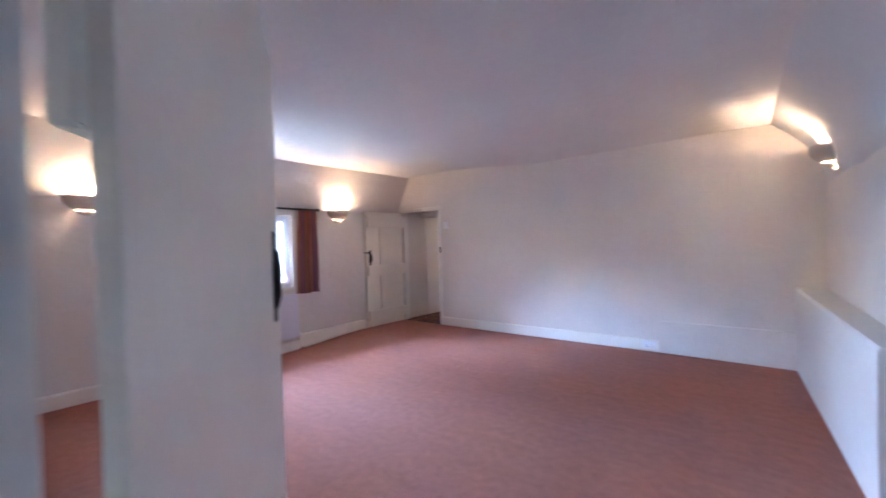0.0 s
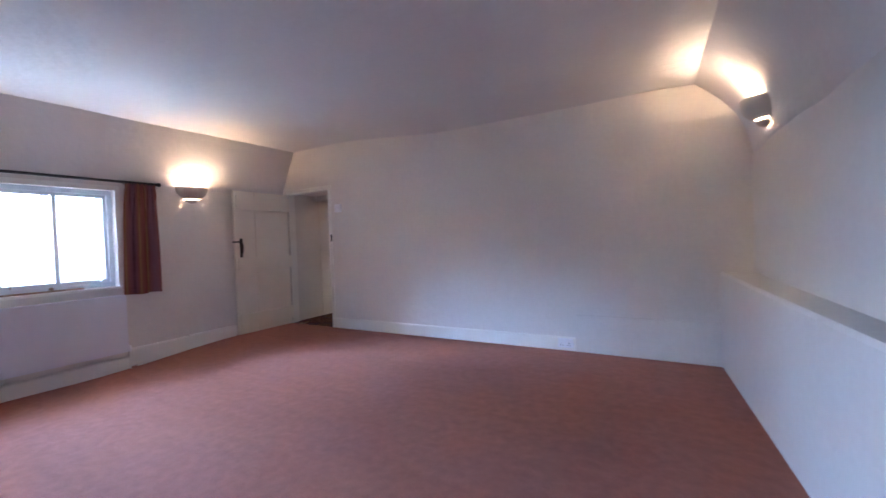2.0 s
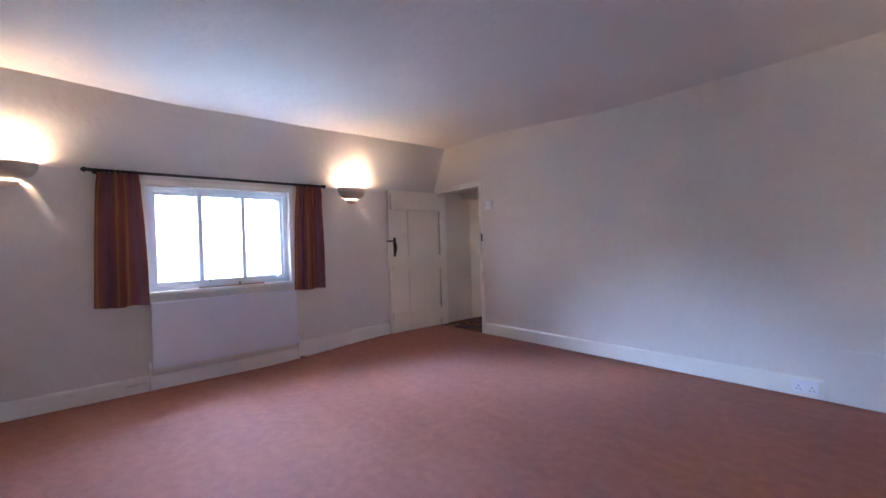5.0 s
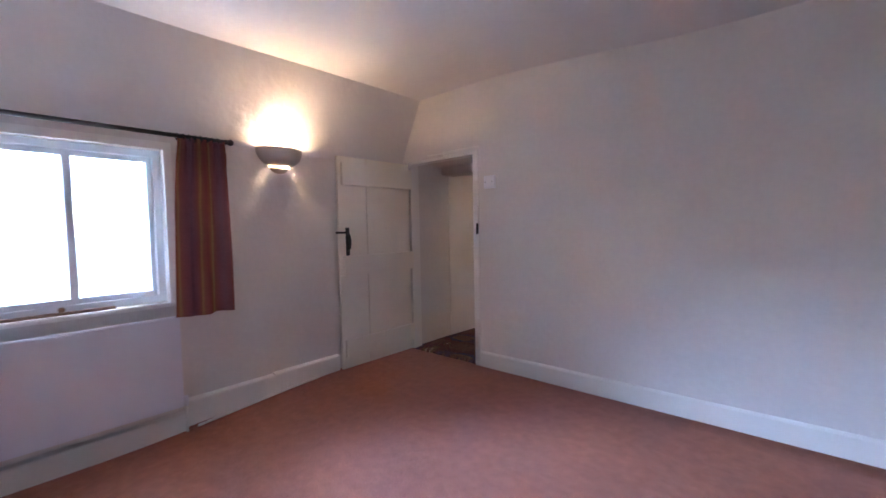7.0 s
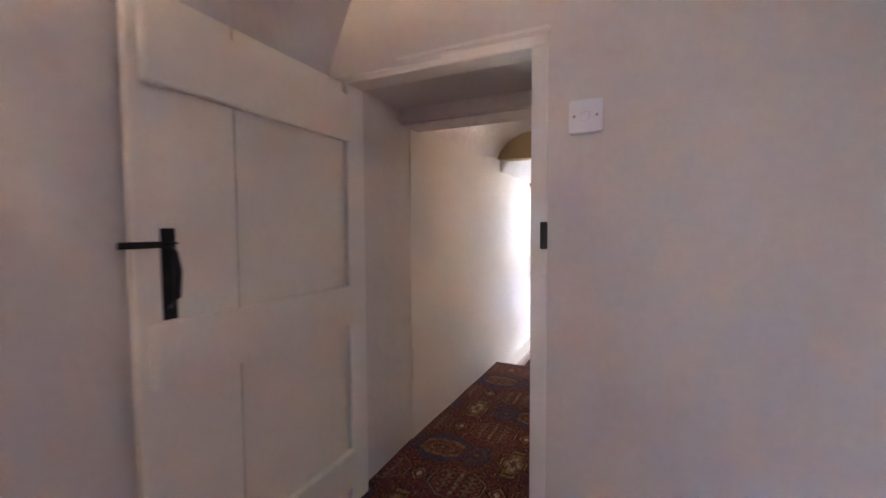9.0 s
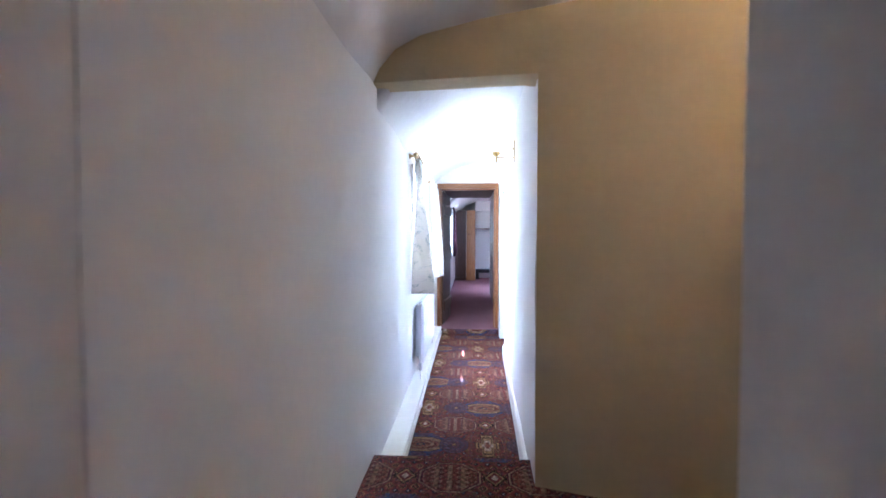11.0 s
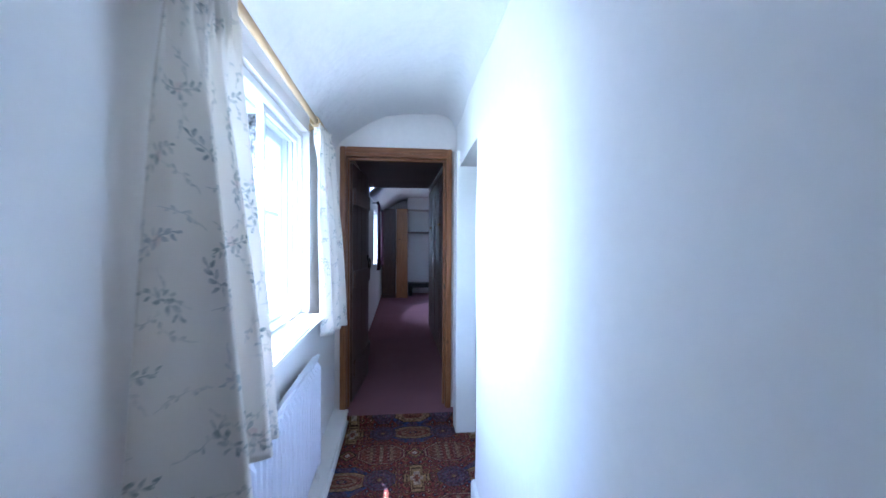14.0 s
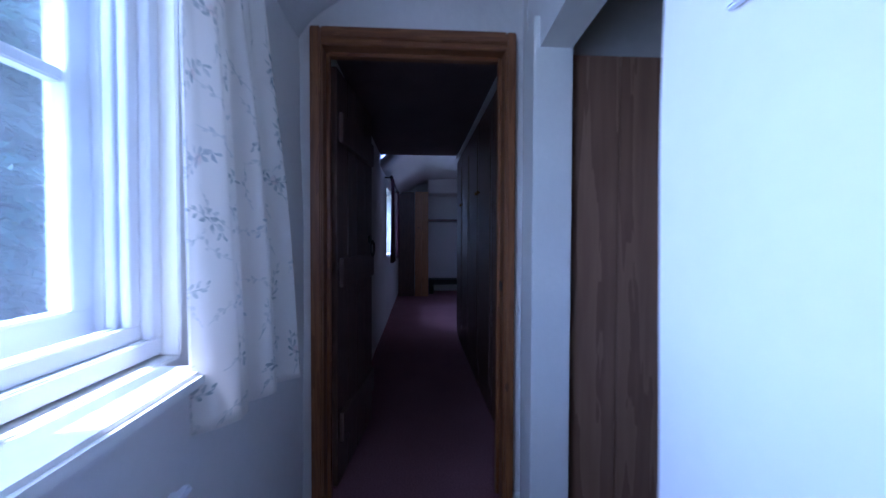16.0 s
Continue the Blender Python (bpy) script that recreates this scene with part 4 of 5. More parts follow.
# ---- doors ----
def latch(parent, x, y, z, side, flip=1):
    """A black iron thumb latch on a door's face; side is the way to the free edge."""
    p = part("latch_plate", boxed(min(x, x + 0.004 * flip), max(x, x + 0.004 * flip), y - 0.02, y + 0.02, z - 0.125, z + 0.125, 0.001), M_IRON, parent, "black iron latch plate")
    bm = bmesh.new()
    tube(bm, [(x + 0.003 * flip, y, z + 0.075), (x + 0.030 * flip, y, z + 0.06), (x + 0.042 * flip, y, z + 0.01), (x + 0.036 * flip, y, z - 0.06), (x + 0.003 * flip, y, z - 0.09)], [0.006, 0.008, 0.010, 0.008, 0.006], 10)
    part("handle", bm, M_IRON, p, smooth=True)
    part("thumb_piece", boxed(min(x, x + 0.03 * flip), max(x, x + 0.03 * flip), y - 0.011, y + 0.011, z + 0.082, z + 0.087, 0.001), M_IRON, p)
    return p


def ledged_door(m, label, width=0.86, height=1.905, joints=(0.31,), clip=None, hinge_gap=0.0, back_latch=False):
    """A boarded door with three ledges on its +x face; the hinge edge lies at y = 0, the free edge at y = -width."""
    ob = thing("plank_door", m, label, "door", "boarded doors")
    edges = [0.0, *joints, width]
    for a, b in zip(edges, edges[1:]):
        y0, y1 = -width + a + 0.003, -width + b - 0.003
        if clip and a == 0.0:
            bm = bmesh.new()
            prof = [(y0, 0.006), (y1, 0.006), (y1, height), (y0 + clip[0], height), (y0, height - clip[1])]
            lo = [bm.verts.new((0.0, y, z)) for y, z in prof]; hi = [bm.verts.new((0.028, y, z)) for y, z in prof]
            bm.faces.new(lo); bm.faces.new(hi[::-1])
            for i in range(5):
                bm.faces.new((lo[i], lo[(i + 1) % 5], hi[(i + 1) % 5], hi[i]))
        else:
            bm = boxed(0.0, 0.028, y0, y1, 0.006, height, 0.0025)
        part("board", bm, M_DOOR, ob)
    for z0, z1, o in ((0.10, 0.27, 0.018), (0.845, 1.02, 0.022), (height - 0.255, height - 0.055, 0.02)):
        if clip and z1 > 1.5:
            z0, z1 = 1.48, 1.64
        part("ledge", boxed(0.0285, 0.060, -width + 0.03, o - 0.005, z0, z1, 0.004), M_DOOR, ob)
    latch(ob, 0.0285, -width + 0.088, 1.15, -1)
    part("latch_bar", boxed(0.0285, 0.036, -width - 0.035, -width + 0.07, 1.222, 1.240, 0.001), M_IRON, ob, "black iron latch bar")
    if back_latch:
        latch(ob, 0.0, -width + 0.05, 1.265, -1, -0.25)
    for z in (0.2, height - 0.17):
        part("hinge", boxed(-0.004, 0.0, -0.3, 0.012 + hinge_gap, z - 0.015, z + 0.015, 0.001), M_IRON, ob, "black iron strap hinge")
    return ob


ledged_door(pose(0.045, -0.03, 0.0, rz=1.0), "white gloss boarded door standing open against the wall, black thumb latch")

# frame of the far doorway
ob = structure(thing("door_1", pose(0, 0, 0), "white gloss painted frame of an open low doorway", "door frame"))
part("jamb", boxed(0.895, 0.952, -0.014, 0.10, 0.0, 1.905, 0.004), M_GLOSS, ob)
part("jamb", boxed(0.040, 0.086, -0.018, 0.10, 0.0, 1.905, 0.004), M_GLOSS, ob)
part("head", boxed(0.040, 0.952, -0.016, 0.10, 1.906, 1.948, 0.004), M_GLOSS, ob)
part("head_moulding", boxed(-0.03, 0.962, -0.022, 0.012, 1.949, 1.974, 0.006), M_GLOSS, ob)
part("strike_plate", boxed(0.930, 0.956, -0.020, -0.0142, 1.195, 1.292, 0.002), M_IRON, ob, "black iron latch keeper")
structure(part("beam_trim", boxed(0.03, 0.96, 0.50, 0.72, 1.845, 1.94, 0.012), M_PLASTER), "plastered beam over the deep doorway")

M_SCREW = mat("steel_screw", (0.42, 0.41, 0.40), 0.4, 0.1, 40, metal=0.6)
ob = thing("switch_plate", pose(1.08, yf(1.08) - 0.014, 1.645), "square white plastic plate with two screws", "wall plate")
part("plate", boxed(-0.054, 0.054, -0.016, 0.03, -0.054, 0.054, 0.003), M_PLASTIC, ob)
for x in (-0.036, 0.036):
    part("screw", boxed(x - 0.0045, x + 0.0045, -0.0175, -0.0158, -0.0045, 0.0045, 0.001), M_SCREW, ob)
bm = bmesh.new()
tube(bm, [(0, -0.014, 0), (0, -0.019, 0), (0, -0.021, 0)], [0.017, 0.016, 0.011], 18)
part("boss", bm, M_PLASTIC, ob, smooth=True)
ob = thing("power_socket", pose(4.09, yf(4.09) - 0.008, 0.078, rz=1.7), "white double power socket low on the wall", "socket")
part("plate", boxed(-0.075, 0.075, -0.03, 0.03, -0.045, 0.045, 0.004), M_PLASTIC, ob)
for x in (-0.036, 0.036):
    part("switch", boxed(x - 0.008, x + 0.008, -0.034, -0.0298, 0.012, 0.032, 0.001), M_PLASTIC, ob)
    for dx, z in ((0, 0.002), (-0.011, -0.02), (0.011, -0.02)):
        part("pin_hole", boxed(x + dx - 0.003, x + dx + 0.003, -0.0305, -0.0297, z - 0.004, z + 0.004), M_IRON, ob)
structure(part("trim", boxed(4.185, 5.42, 0.078, 0.14, 0.0, 0.37, 0.006), M_PLASTER), "slightly proud plaster band at the foot of the wall")

# near door, swung back into the room, and its frame
a = Vector((4.83, -5.063)); b = Vector((4.26, -4.58))
ledged_door(Matrix.Translation((a.x, a.y, 0.0)) @ Matrix.Rotation(math.atan2((b - a).x, -(b - a).y), 4, "Z"), "white gloss door with a clipped top corner, black latch, swung into the room", (b - a).length, 2.03, (), (0.2, 0.17), 0.05, True)
ob = structure(thing("door_2", pose(0, 0, 0), "white gloss painted frame of an open doorway", "door frame"))
part("jamb", boxed(4.90, 4.935, NEAR - 0.125, NEAR + 0.008, 0.0, 2.04, 0.004), M_GLOSS, ob)
part("jamb", boxed(5.825, 5.86, NEAR - 0.125, NEAR + 0.008, 0.0, 2.04, 0.004), M_GLOSS, ob)
part("head", boxed(4.90, 5.86, NEAR - 0.125, NEAR + 0.008, 2.041, 2.075, 0.004), M_GLOSS, ob)

# ---- lobby ----
FLO = -0.18
structure(part("floor_lobby", prism([(-0.6, 0.012), (2.4, 0.05), (2.4, 2.19), (-0.6, 2.19)], -0.4, 0.004), M_PATTERN), "deep red fitted carpet with oriental octagons and crosses")
ob = structure(wall("wall_lobby_end", (1.95, 1.655), (0.02, 2.195), 0.0, 2.3, 0.135, [(1.155, 3.0, 0.0, 1.832)], M_CREAM, size=0.1, wave=0.01, seed=16), "cream painted plaster wall")
for v in ob.data.vertices:
    # the lintel climbs a little towards the window wall
    if abs(v.co.z - 1.832) < 0.001 and v.co.x < 0.87:
        v.co.z = 1.845 + 0.058 * (0.87 - v.co.x) / 0.85
structure(wall("wall_lobby_east", (2.36, 1.10), (1.575, 1.79), 0.0, 2.3, 0.2, (), M_CREAM, size=0.1, wave=0.014, seed=17), "cream painted plaster wall that bends away")
structure(wall("wall_lobby_side", (2.34, 0.6), (2.34, 1.2), 0.0, 2.3, 0.15, (), M_CREAM, seed=29), "cream painted plaster wall")
cs = []
for k in range(14):
    y = 0.6 + 1.66 * k / 13
    cs.append([(0.0, y, 1.80), (0.04, y, 1.87), (0.09, y, 1.97), (0.17, y, 2.05), (0.30, y, 2.10), (0.6, y, 2.13), (1.2, y, 2.14), (2.1, y, 2.15), (2.55, y, 2.15)])
structure(loft("ceiling_lobby", cs, M_CEIL, 0.06, 0.01, 3), "white plaster ceiling curved down to the wall")
bowl_sconce(pose(1.62, yf(1.62) + 0.70, 1.86, rz=90), "cream plaster half-bowl wall light, lit, in the lobby", 0.15)

# ---- corridor ----
def xe(y):
    return 0.84 + 0.04 * (y - 2.0)


structure(part("floor_corridor", prism([(-0.3, 2.19), (2.4, 2.19), (2.4, 5.64), (-0.3, 5.64)], -0.45, FLO), M_PATTERN), "deep red fitted carpet with oriental octagons and crosses")
structure(wall("wall_corridor_west", (0.085, 5.80), (0.038, 0.62), FLO, 1.97, 0.185, [(5.80 - 4.885, 5.80 - 3.58, 0.78, 1.745)], M_SMOOTH, wave=0.016, size=0.1, seed=18), "lumpy whitewashed plaster wall")
structure(wall("wall_corridor_east", (xe(1.99), 1.99), (xe(5.86), 5.86), FLO, 2.3, 0.115, [(4.68 - 1.99, 5.47 - 1.99, FLO, 1.69)], M_SMOOTH, wave=0.012, size=0.12, seed=19), "white painted plaster wall")
structure(wall("wall_corridor_end", (1.0, 5.745), (0.05, 5.745), FLO, 2.3, 0.10, [(1.0 - 0.935, 1.0 - 0.15, FLO, 1.845)], size=0.12, seed=20), "white painted plaster wall")
cs = []
for k in range(30):
    y = 2.26 + 3.56 * k / 29
    cs.append([(0.035, y, 1.74), (0.058, y, 1.79), (0.084, y, 1.84), (0.12, y, 1.893), (0.165, y, 1.935), (0.23, y, 1.98), (0.34, y, 2.055), (0.46, y, 2.11), (0.62, y, 2.135), (xe(y) - 0.14, y, 2.138), (xe(y) - 0.07, y, 2.12), (xe(y) - 0.03, y, 2.085), (xe(y) - 0.008, y, 2.03), (xe(y) + 0.02, y, 1.95)])
structure(loft("ceiling_corridor", cs, M_CEIL, 0.06, 0.012, 9), "white plaster ceiling curved down to the window wall")
skirting("baseboard", (0.086, 5.72), (0.074, 2.20), FLO, 0.10, 0.102)
skirting("baseboard", (xe(2.2), 2.2), (xe(4.69), 4.69), FLO, 0.12, 0.02)
skirting("baseboard", (0.996, 5.742), (0.955, 5.742), FLO, 0.12, 0.016)
bm = bmesh.new()
tube(bm, [(0.184, 2.26, FLO + 0.055), (0.190, 4.70, FLO + 0.05), (0.194, 5.6, FLO + 0.055)], 0.008, 10)
structure(part("pipe_trim", bm, M_GLOSS, smooth=True), "white painted heating pipe along the skirting")
for y in (3.15, 3.75, 4.35, 4.95):
    structure(part("pipe_clip_trim", boxed(0.170, 0.200, y - 0.009, y + 0.009, FLO + 0.04, FLO + 0.068, 0.003), M_PLASTIC), "white plastic pipe clip")

# corridor window
WC = pose(0.08, 4.19, 0)
ob = window(WC, -0.60, 0.69, 0.79, 1.74, (0.24,), 0.175, "white painted cottage casement with sliding inner panes, one side open", "window_2", 0.07, open_first=True)
for bm in frame_of(-0.60, 0.692, 0.79, 1.735, 0.035, -0.10, -0.035):
    part("inner_frame", bm, M_UPVC, ob, "white metal inner frame")
for d, a, b in ((-0.060, 0.10, 0.655), (-0.082, 0.135, 0.65), (-0.060, -0.565, -0.215)):
    sash = new("sliding_pane")
    sash.parent = ob
    for bm in frame_of(a, b, 0.825, 1.70, 0.03, d - 0.008, d + 0.008, 0.002):
        part("pane_rail", bm, M_UPVC, sash)
    g = part("pane", pane(a + 0.03, b - 0.03, 0.855, 1.67, d), M_GLASS, sash, "clear glass")
    g.visible_shadow = False
    if a < 0:
        part("pull", boxed(d + 0.0085, d + 0.022, b - 0.022, b - 0.008, 0.83, 1.69, 0.003), M_ALU, sash, "grey metal finger pull")
        part("foot", boxed(d + 0.0085, d + 0.03, b - 0.034, b + 0.002, 0.822, 0.842, 0.004), M_IRON, sash, "black plastic foot")
for z0, z1, m in ((0.842, 1.03, M_ROT), (1.03, 1.46, M_TIMBER), (1.46, 1.688, M_ROT)):
    part("weathered_edge", boxed(-0.172, -0.108, 0.2105, 0.2148, z0, z1 - 0.002, 0.001), m, ob, "rotted dark timber edge" if m is M_ROT else "")
part("sill", boxed(-0.24, -0.006, -0.64, 0.71, 0.755, 0.785, 0.003), M_GLOSS, ob, "white gloss window board")
part("sill_nose", boxed(-0.0055, 0.094, -0.47, 0.63, 0.755, 0.785, 0.008), M_GLOSS, ob)
part("lining", boxed(-0.25, -0.001, 0.692, 0.704, 0.785, 1.745, 0.003), M_GLOSS, ob)
part("lining", boxed(-0.25, -0.001, -0.612, -0.6, 0.785, 1.745, 0.003), M_GLOSS, ob)
ob = thing("casement_stay", WC @ Matrix.Translation((-0.13, 0.02, 0.842)), "black and white window stay at the foot of the casement", "window stay")
part("peg", boxed(-0.010, 0.010, -0.010, 0.010, 0.0, 0.05, 0.004), M_PLASTIC, ob)
part("knob", boxed(-0.015, 0.015, -0.016, 0.016, 0.05, 0.066, 0.005), M_PLASTIC, ob)
part("arm", boxed(-0.012, 0.004, -0.06, 0.05, 0.066, 0.078, 0.002), M_IRON, ob)
part("base", boxed(-0.014, 0.014, -0.05, 0.04, -0.002, 0.008, 0.002), M_PLASTIC, ob)
ribbed_radiator(pose(0.105, 4.195, 0.005), 1.17, 0.58, "white ribbed steel radiator below the window board", FLO - 0.02)
R2 = pose(0.07, 4.16, 1.775)
curtain_rail(R2, -0.75, 0.78, 0.06, 0.014, M_OAKPOLE, 0.095, "pale turned wooden curtain pole with rings", [-0.72 + 0.038 * k for k in range(8)] + [0.60 + 0.026 * k for k in range(6)], (-0.76, 0.76))
ob = thing("curtain", pose(0.13, 3.58, 0), "cream cotton curtain with faded grey-green floral sprigs, drawn open", "curtain", "window curtains")
part("cloth", draped_mesh([(0.0, -0.155), (0.004, -0.05), (0.0, 0.03), (0.004, 0.115)], [(-0.042, -0.238), (0.05, -0.218), (0.15, -0.175), (0.06, -0.13), (0.01, -0.07), (0.14, -0.02), (0.05, 0.03), (0.125, 0.09)], 0.675, 1.762, 0.66, fall=0.85), M_FLORAL, ob, smooth=True)
ob = thing("curtain", pose(0.13, 4.90, 0), "cream cotton curtain with faded grey-green floral sprigs, drawn open", "curtain", "window curtains")
part("cloth", draped_mesh([(0.008, -0.12), (0.012, -0.03), (0.018, 0.04), (0.03, 0.10)], [(0.02, -0.13), (0.055, -0.10), (0.075, -0.02), (0.05, 0.04), (0.10, 0.075), (0.085, 0.13), (0.12, 0.20)], 0.668, 1.765, 0.46, pleats=5), M_FLORAL, ob, smooth=True)

# brass wall lamp without a shade
ob = thing("wall_lamp", pose(xe(3.3), 3.3, 1.785, rz=180), "polished brass swing-arm wall lamp without a shade", "wall lamp")
part("back_plate", boxed(0.0, 0.012, -0.02, 0.02, -0.088, 0.088, 0.006), M_BRASS, ob)
bm = bmesh.new()
tube(bm, [(0.01, 0, -0.045), (0.06, 0, -0.045), (0.14, 0, -0.045)], 0.005, 10)
part("arm", bm, M_BRASS, ob, smooth=True)
bm = bmesh.new()
tube(bm, [(0.14, 0, -0.085), (0.14, 0, -0.08), (0.14, 0, -0.045), (0.14, 0, -0.035), (0.14, 0, -0.03), (0.14, 0, -0.006), (0.14, 0, -0.004)], [0.003, 0.006, 0.006, 0.01, 0.027, 0.03, 0.024], 18)
part("cup", bm, M_BRASS, ob, smooth=True)
bm = bmesh.new()
tube(bm, [(0.012, 0, 0.02), (0.02, 0, 0.02), (0.026, 0, 0.02)], [0.006, 0.008, 0.003], 10)
part("knob", bm, M_BRASS, ob, smooth=True)

ob = thing("light_switch", pose(xe(4.46) - 0.001, 4.46, 1.36, rz=1.7), "white plastic light switch", "light switch")
part("plate", boxed(-0.012, 0.0, -0.06, 0.06, -0.06, 0.06, 0.003), M_PLASTIC, ob)
part("rocker", boxed(-0.017, -0.0118, -0.010, 0.010, -0.016, 0.016, 0.002), M_PLASTIC, ob)
for y in (-0.042, 0.042):
    part("screw", boxed(-0.0135, -0.0118, y - 0.004, y + 0.004, -0.004, 0.004, 0.001), M_ALU, ob)

ob = thing("wall_nail", pose(xe(4.08) - 0.002, 4.08, 1.03), "small bent steel nail in the white plaster wall", "nail")
bm = bmesh.new()
tube(bm, [(0.01, 0, 0), (-0.008, 0, 0.002), (-0.010, 0.012, 0.004), (-0.009, 0.024, 0.001)], 0.0011, 6)
part("shank", bm, M_ALU, ob)

# pine doorframe at the corridor's end
ob = structure(thing("door_3", pose(0, 0, 0), "varnished knotty pine frame of an open doorway", "door frame"))
for x0, x1, s in ((0.125, 0.172, 1), (0.912, 0.955, -1)):
    part("jamb", boxed(x0, x1, 5.725, 5.86, -0.10, 1.794, 0.004), M_PINE, ob)
    a, b = (x0, x0 + 0.042) if s > 0 else (x1 - 0.038, x1)
    part("architrave", boxed(a, b, 5.708, 5.7245, -0.18, 1.862, 0.005), M_PINE, ob)
part("head", boxed(0.125, 0.955, 5.7255, 5.86, 1.795, 1.86, 0.004), M_PINE_ACROSS, ob)
part("architrave", boxed(0.168, 0.916, 5.708, 5.7245, 1.818, 1.862, 0.005), M_PINE_ACROSS, ob)
for x0, x1 in ((0.1722, 0.186), (0.898, 0.9118)):
    part("stop", boxed(x0, x1, 5.79, 5.83, -0.10, 1.79, 0.003), M_PINE, ob)
part("stop", boxed(0.186, 0.898, 5.79, 5.83, 1.778, 1.7948, 0.003), M_PINE_ACROSS, ob)
part("keeper", boxed(0.906, 0.9117, 5.75, 5.80, 0.80, 0.84, 0.001), M_IRON, ob)
structure(part("step_trim", boxed(0.10, 0.99, 5.62, 5.70, FLO, -0.102, 0.006), M_PATTERN), "carpeted step up to the doorway")

# unlit side room with a plank door standing open
structure(wall("wall_side_north", (2.6, 5.64), (0.98, 5.64), FLO, 2.2, 0.05, size=0.3, seed=21), "white painted plaster wall")
structure(wall("wall_side_east", (2.5, 3.2), (2.5, 5.7), FLO, 2.2, 0.05, size=0.4, seed=27), "white painted plaster wall")
structure(wall("wall_side_south", (0.98, 3.3), (2.6, 3.3), FLO, 2.2, 0.05, size=0.4, seed=28), "white painted plaster wall")
structure(part("ceiling_side", boxed(0.95, 2.7, 3.2, 5.75, 2.1, 2.16), M_CEIL), "white plaster ceiling")
structure(part("trim", boxed(0.958, 1.098, 5.462, 5.60, FLO, 1.80, 0.004), M_GLOSS), "white painted door lining")
ob = thing("plank_door", pose(1.108, 5.52, FLO), "brown varnished plank door standing open into a side room", "door", "boarded doors")
for a, b in ((0.0, 0.19), (0.19, 0.39), (0.39, 0.56), (0.56, 0.74)):
    part("board", boxed(a + 0.0015, b - 0.0015, 0.0, 0.03, 0.006, 1.875, 0.003), M_PLANK, ob)
for z in (0.2, 1.55):
    part("ledge", boxed(0.04, 0.70, 0.0305, 0.052, z, z + 0.12, 0.003), M_PLANK, ob)

# ---- passage and far room ----
PF = -0.10
structure(part("floor_passage", prism([(-0.3, 5.64), (4.4, 5.64), (4.4, 13.3), (-0.3, 13.3)], -0.45, PF), M_PINK), "dusky pink fitted carpet")
structure(wall("wall_passage_west", (0.18, 13.1), (0.13, 5.84), PF, 2.4, 0.3, [(13.1 - 10.6, 13.1 - 9.5, 0.80, 1.70)], size=0.3, seed=22), "white painted plaster wall")
structure(wall("wall_far", (4.2, 12.9), (0.0, 12.9), PF, 2.6, 0.2, size=0.4, seed=23), "white painted plaster wall")
structure(wall("wall_far_south", (1.66, 8.66), (4.2, 8.66), PF, 2.6, 0.1, size=0.4, seed=24), "white painted plaster wall")
structure(wall("wall_far_east", (4.2, 8.6), (4.2, 13.0), PF, 2.6, 0.1, size=0.4, seed=25), "white painted plaster wall")
structure(wall("wall_passage_east", (1.64, 5.84), (1.64, 8.7), PF, 2.4, 0.1, size=0.4, seed=26), "white painted plaster wall")
structure(part("ceiling_passage", boxed(0.05, 1.75, 5.84, 8.66, 1.95, 2.05), M_DIM), "low dark brown ceiling")
cs = []
for k in range(10):
    y = 8.64 + 4.4 * k / 9
    cs.append([(0.1, y, 1.78), (0.2, y, 1.86), (0.5, y, 2.12), (0.7, y, 2.2), (1.5, y, 2.22), (4.3, y, 2.22)])
structure(loft("ceiling_far", cs, M_CEIL, 0.06, 0.01, 4), "white plaster ceiling sloping down to the window wall")

# built-in dark wardrobe along the passage
ob = thing("wardrobe", pose(1.0, 5.9, PF), "dark stained wooden fitted wardrobe with small knobs", "wardrobe")
part("carcass", boxed(0.022, 0.62, 0.0, 2.72, 0.0, 2.04, 0.003), M_DARKWOOD, ob)
part("cornice", boxed(-0.014, 0.021, 0.0, 2.72, 2.0, 2.016, 0.003), M_GLOSS, ob, "white painted strip along its top")
for k in range(5):
    y = 0.02 + 0.536 * k
    d = part("door", boxed(0.0, 0.021, y, y + 0.532, 0.08, 1.96, 0.004), M_DARKWOOD, ob)
    part("panel", boxed(-0.005, 0.0, y + 0.07, y + 0.46, 0.2, 1.84, 0.003), M_DARKWOOD, d)
    bm = bmesh.new()
    ky = y + (0.49 if k % 2 else 0.05)
    tube(bm, [(0.0, ky, 1.45), (-0.012, ky, 1.45), (-0.02, ky, 1.45), (-0.026, ky, 1.45)], [0.006, 0.008, 0.014, 0.006], 12)
    part("knob", bm, M_BRASS, d, "small brass knob", True)

# dark door swung into the passage
ob = thing("door_leaf", pose(0.20, 5.87, PF, rz=-6.0), "dark varnished plank door swung open, black ring handle", "door", "boarded doors")
for k in range(4):
    part("board", boxed(-0.03, 0.0, 0.18 * k + 0.002, 0.18 * k + 0.178, 0.01, 1.87, 0.003), M_DARKWOOD, ob)
for z in (0.2, 0.9, 1.55):
    part("ledge", boxed(0.001, 0.02, 0.03, 0.69, z, z + 0.13, 0.003), M_DARKWOOD, ob)
h = part("ring_handle", ring_mesh(0.045, 0.006), M_IRON, ob, "black iron ring handle", True)
h.rotation_euler = (0, 0, radians(90))
h.location = (0.022, 0.64, 1.06)
part("rose", boxed(0.0, 0.012, 0.615, 0.665, 1.09, 1.14, 0.004), M_IRON, ob)

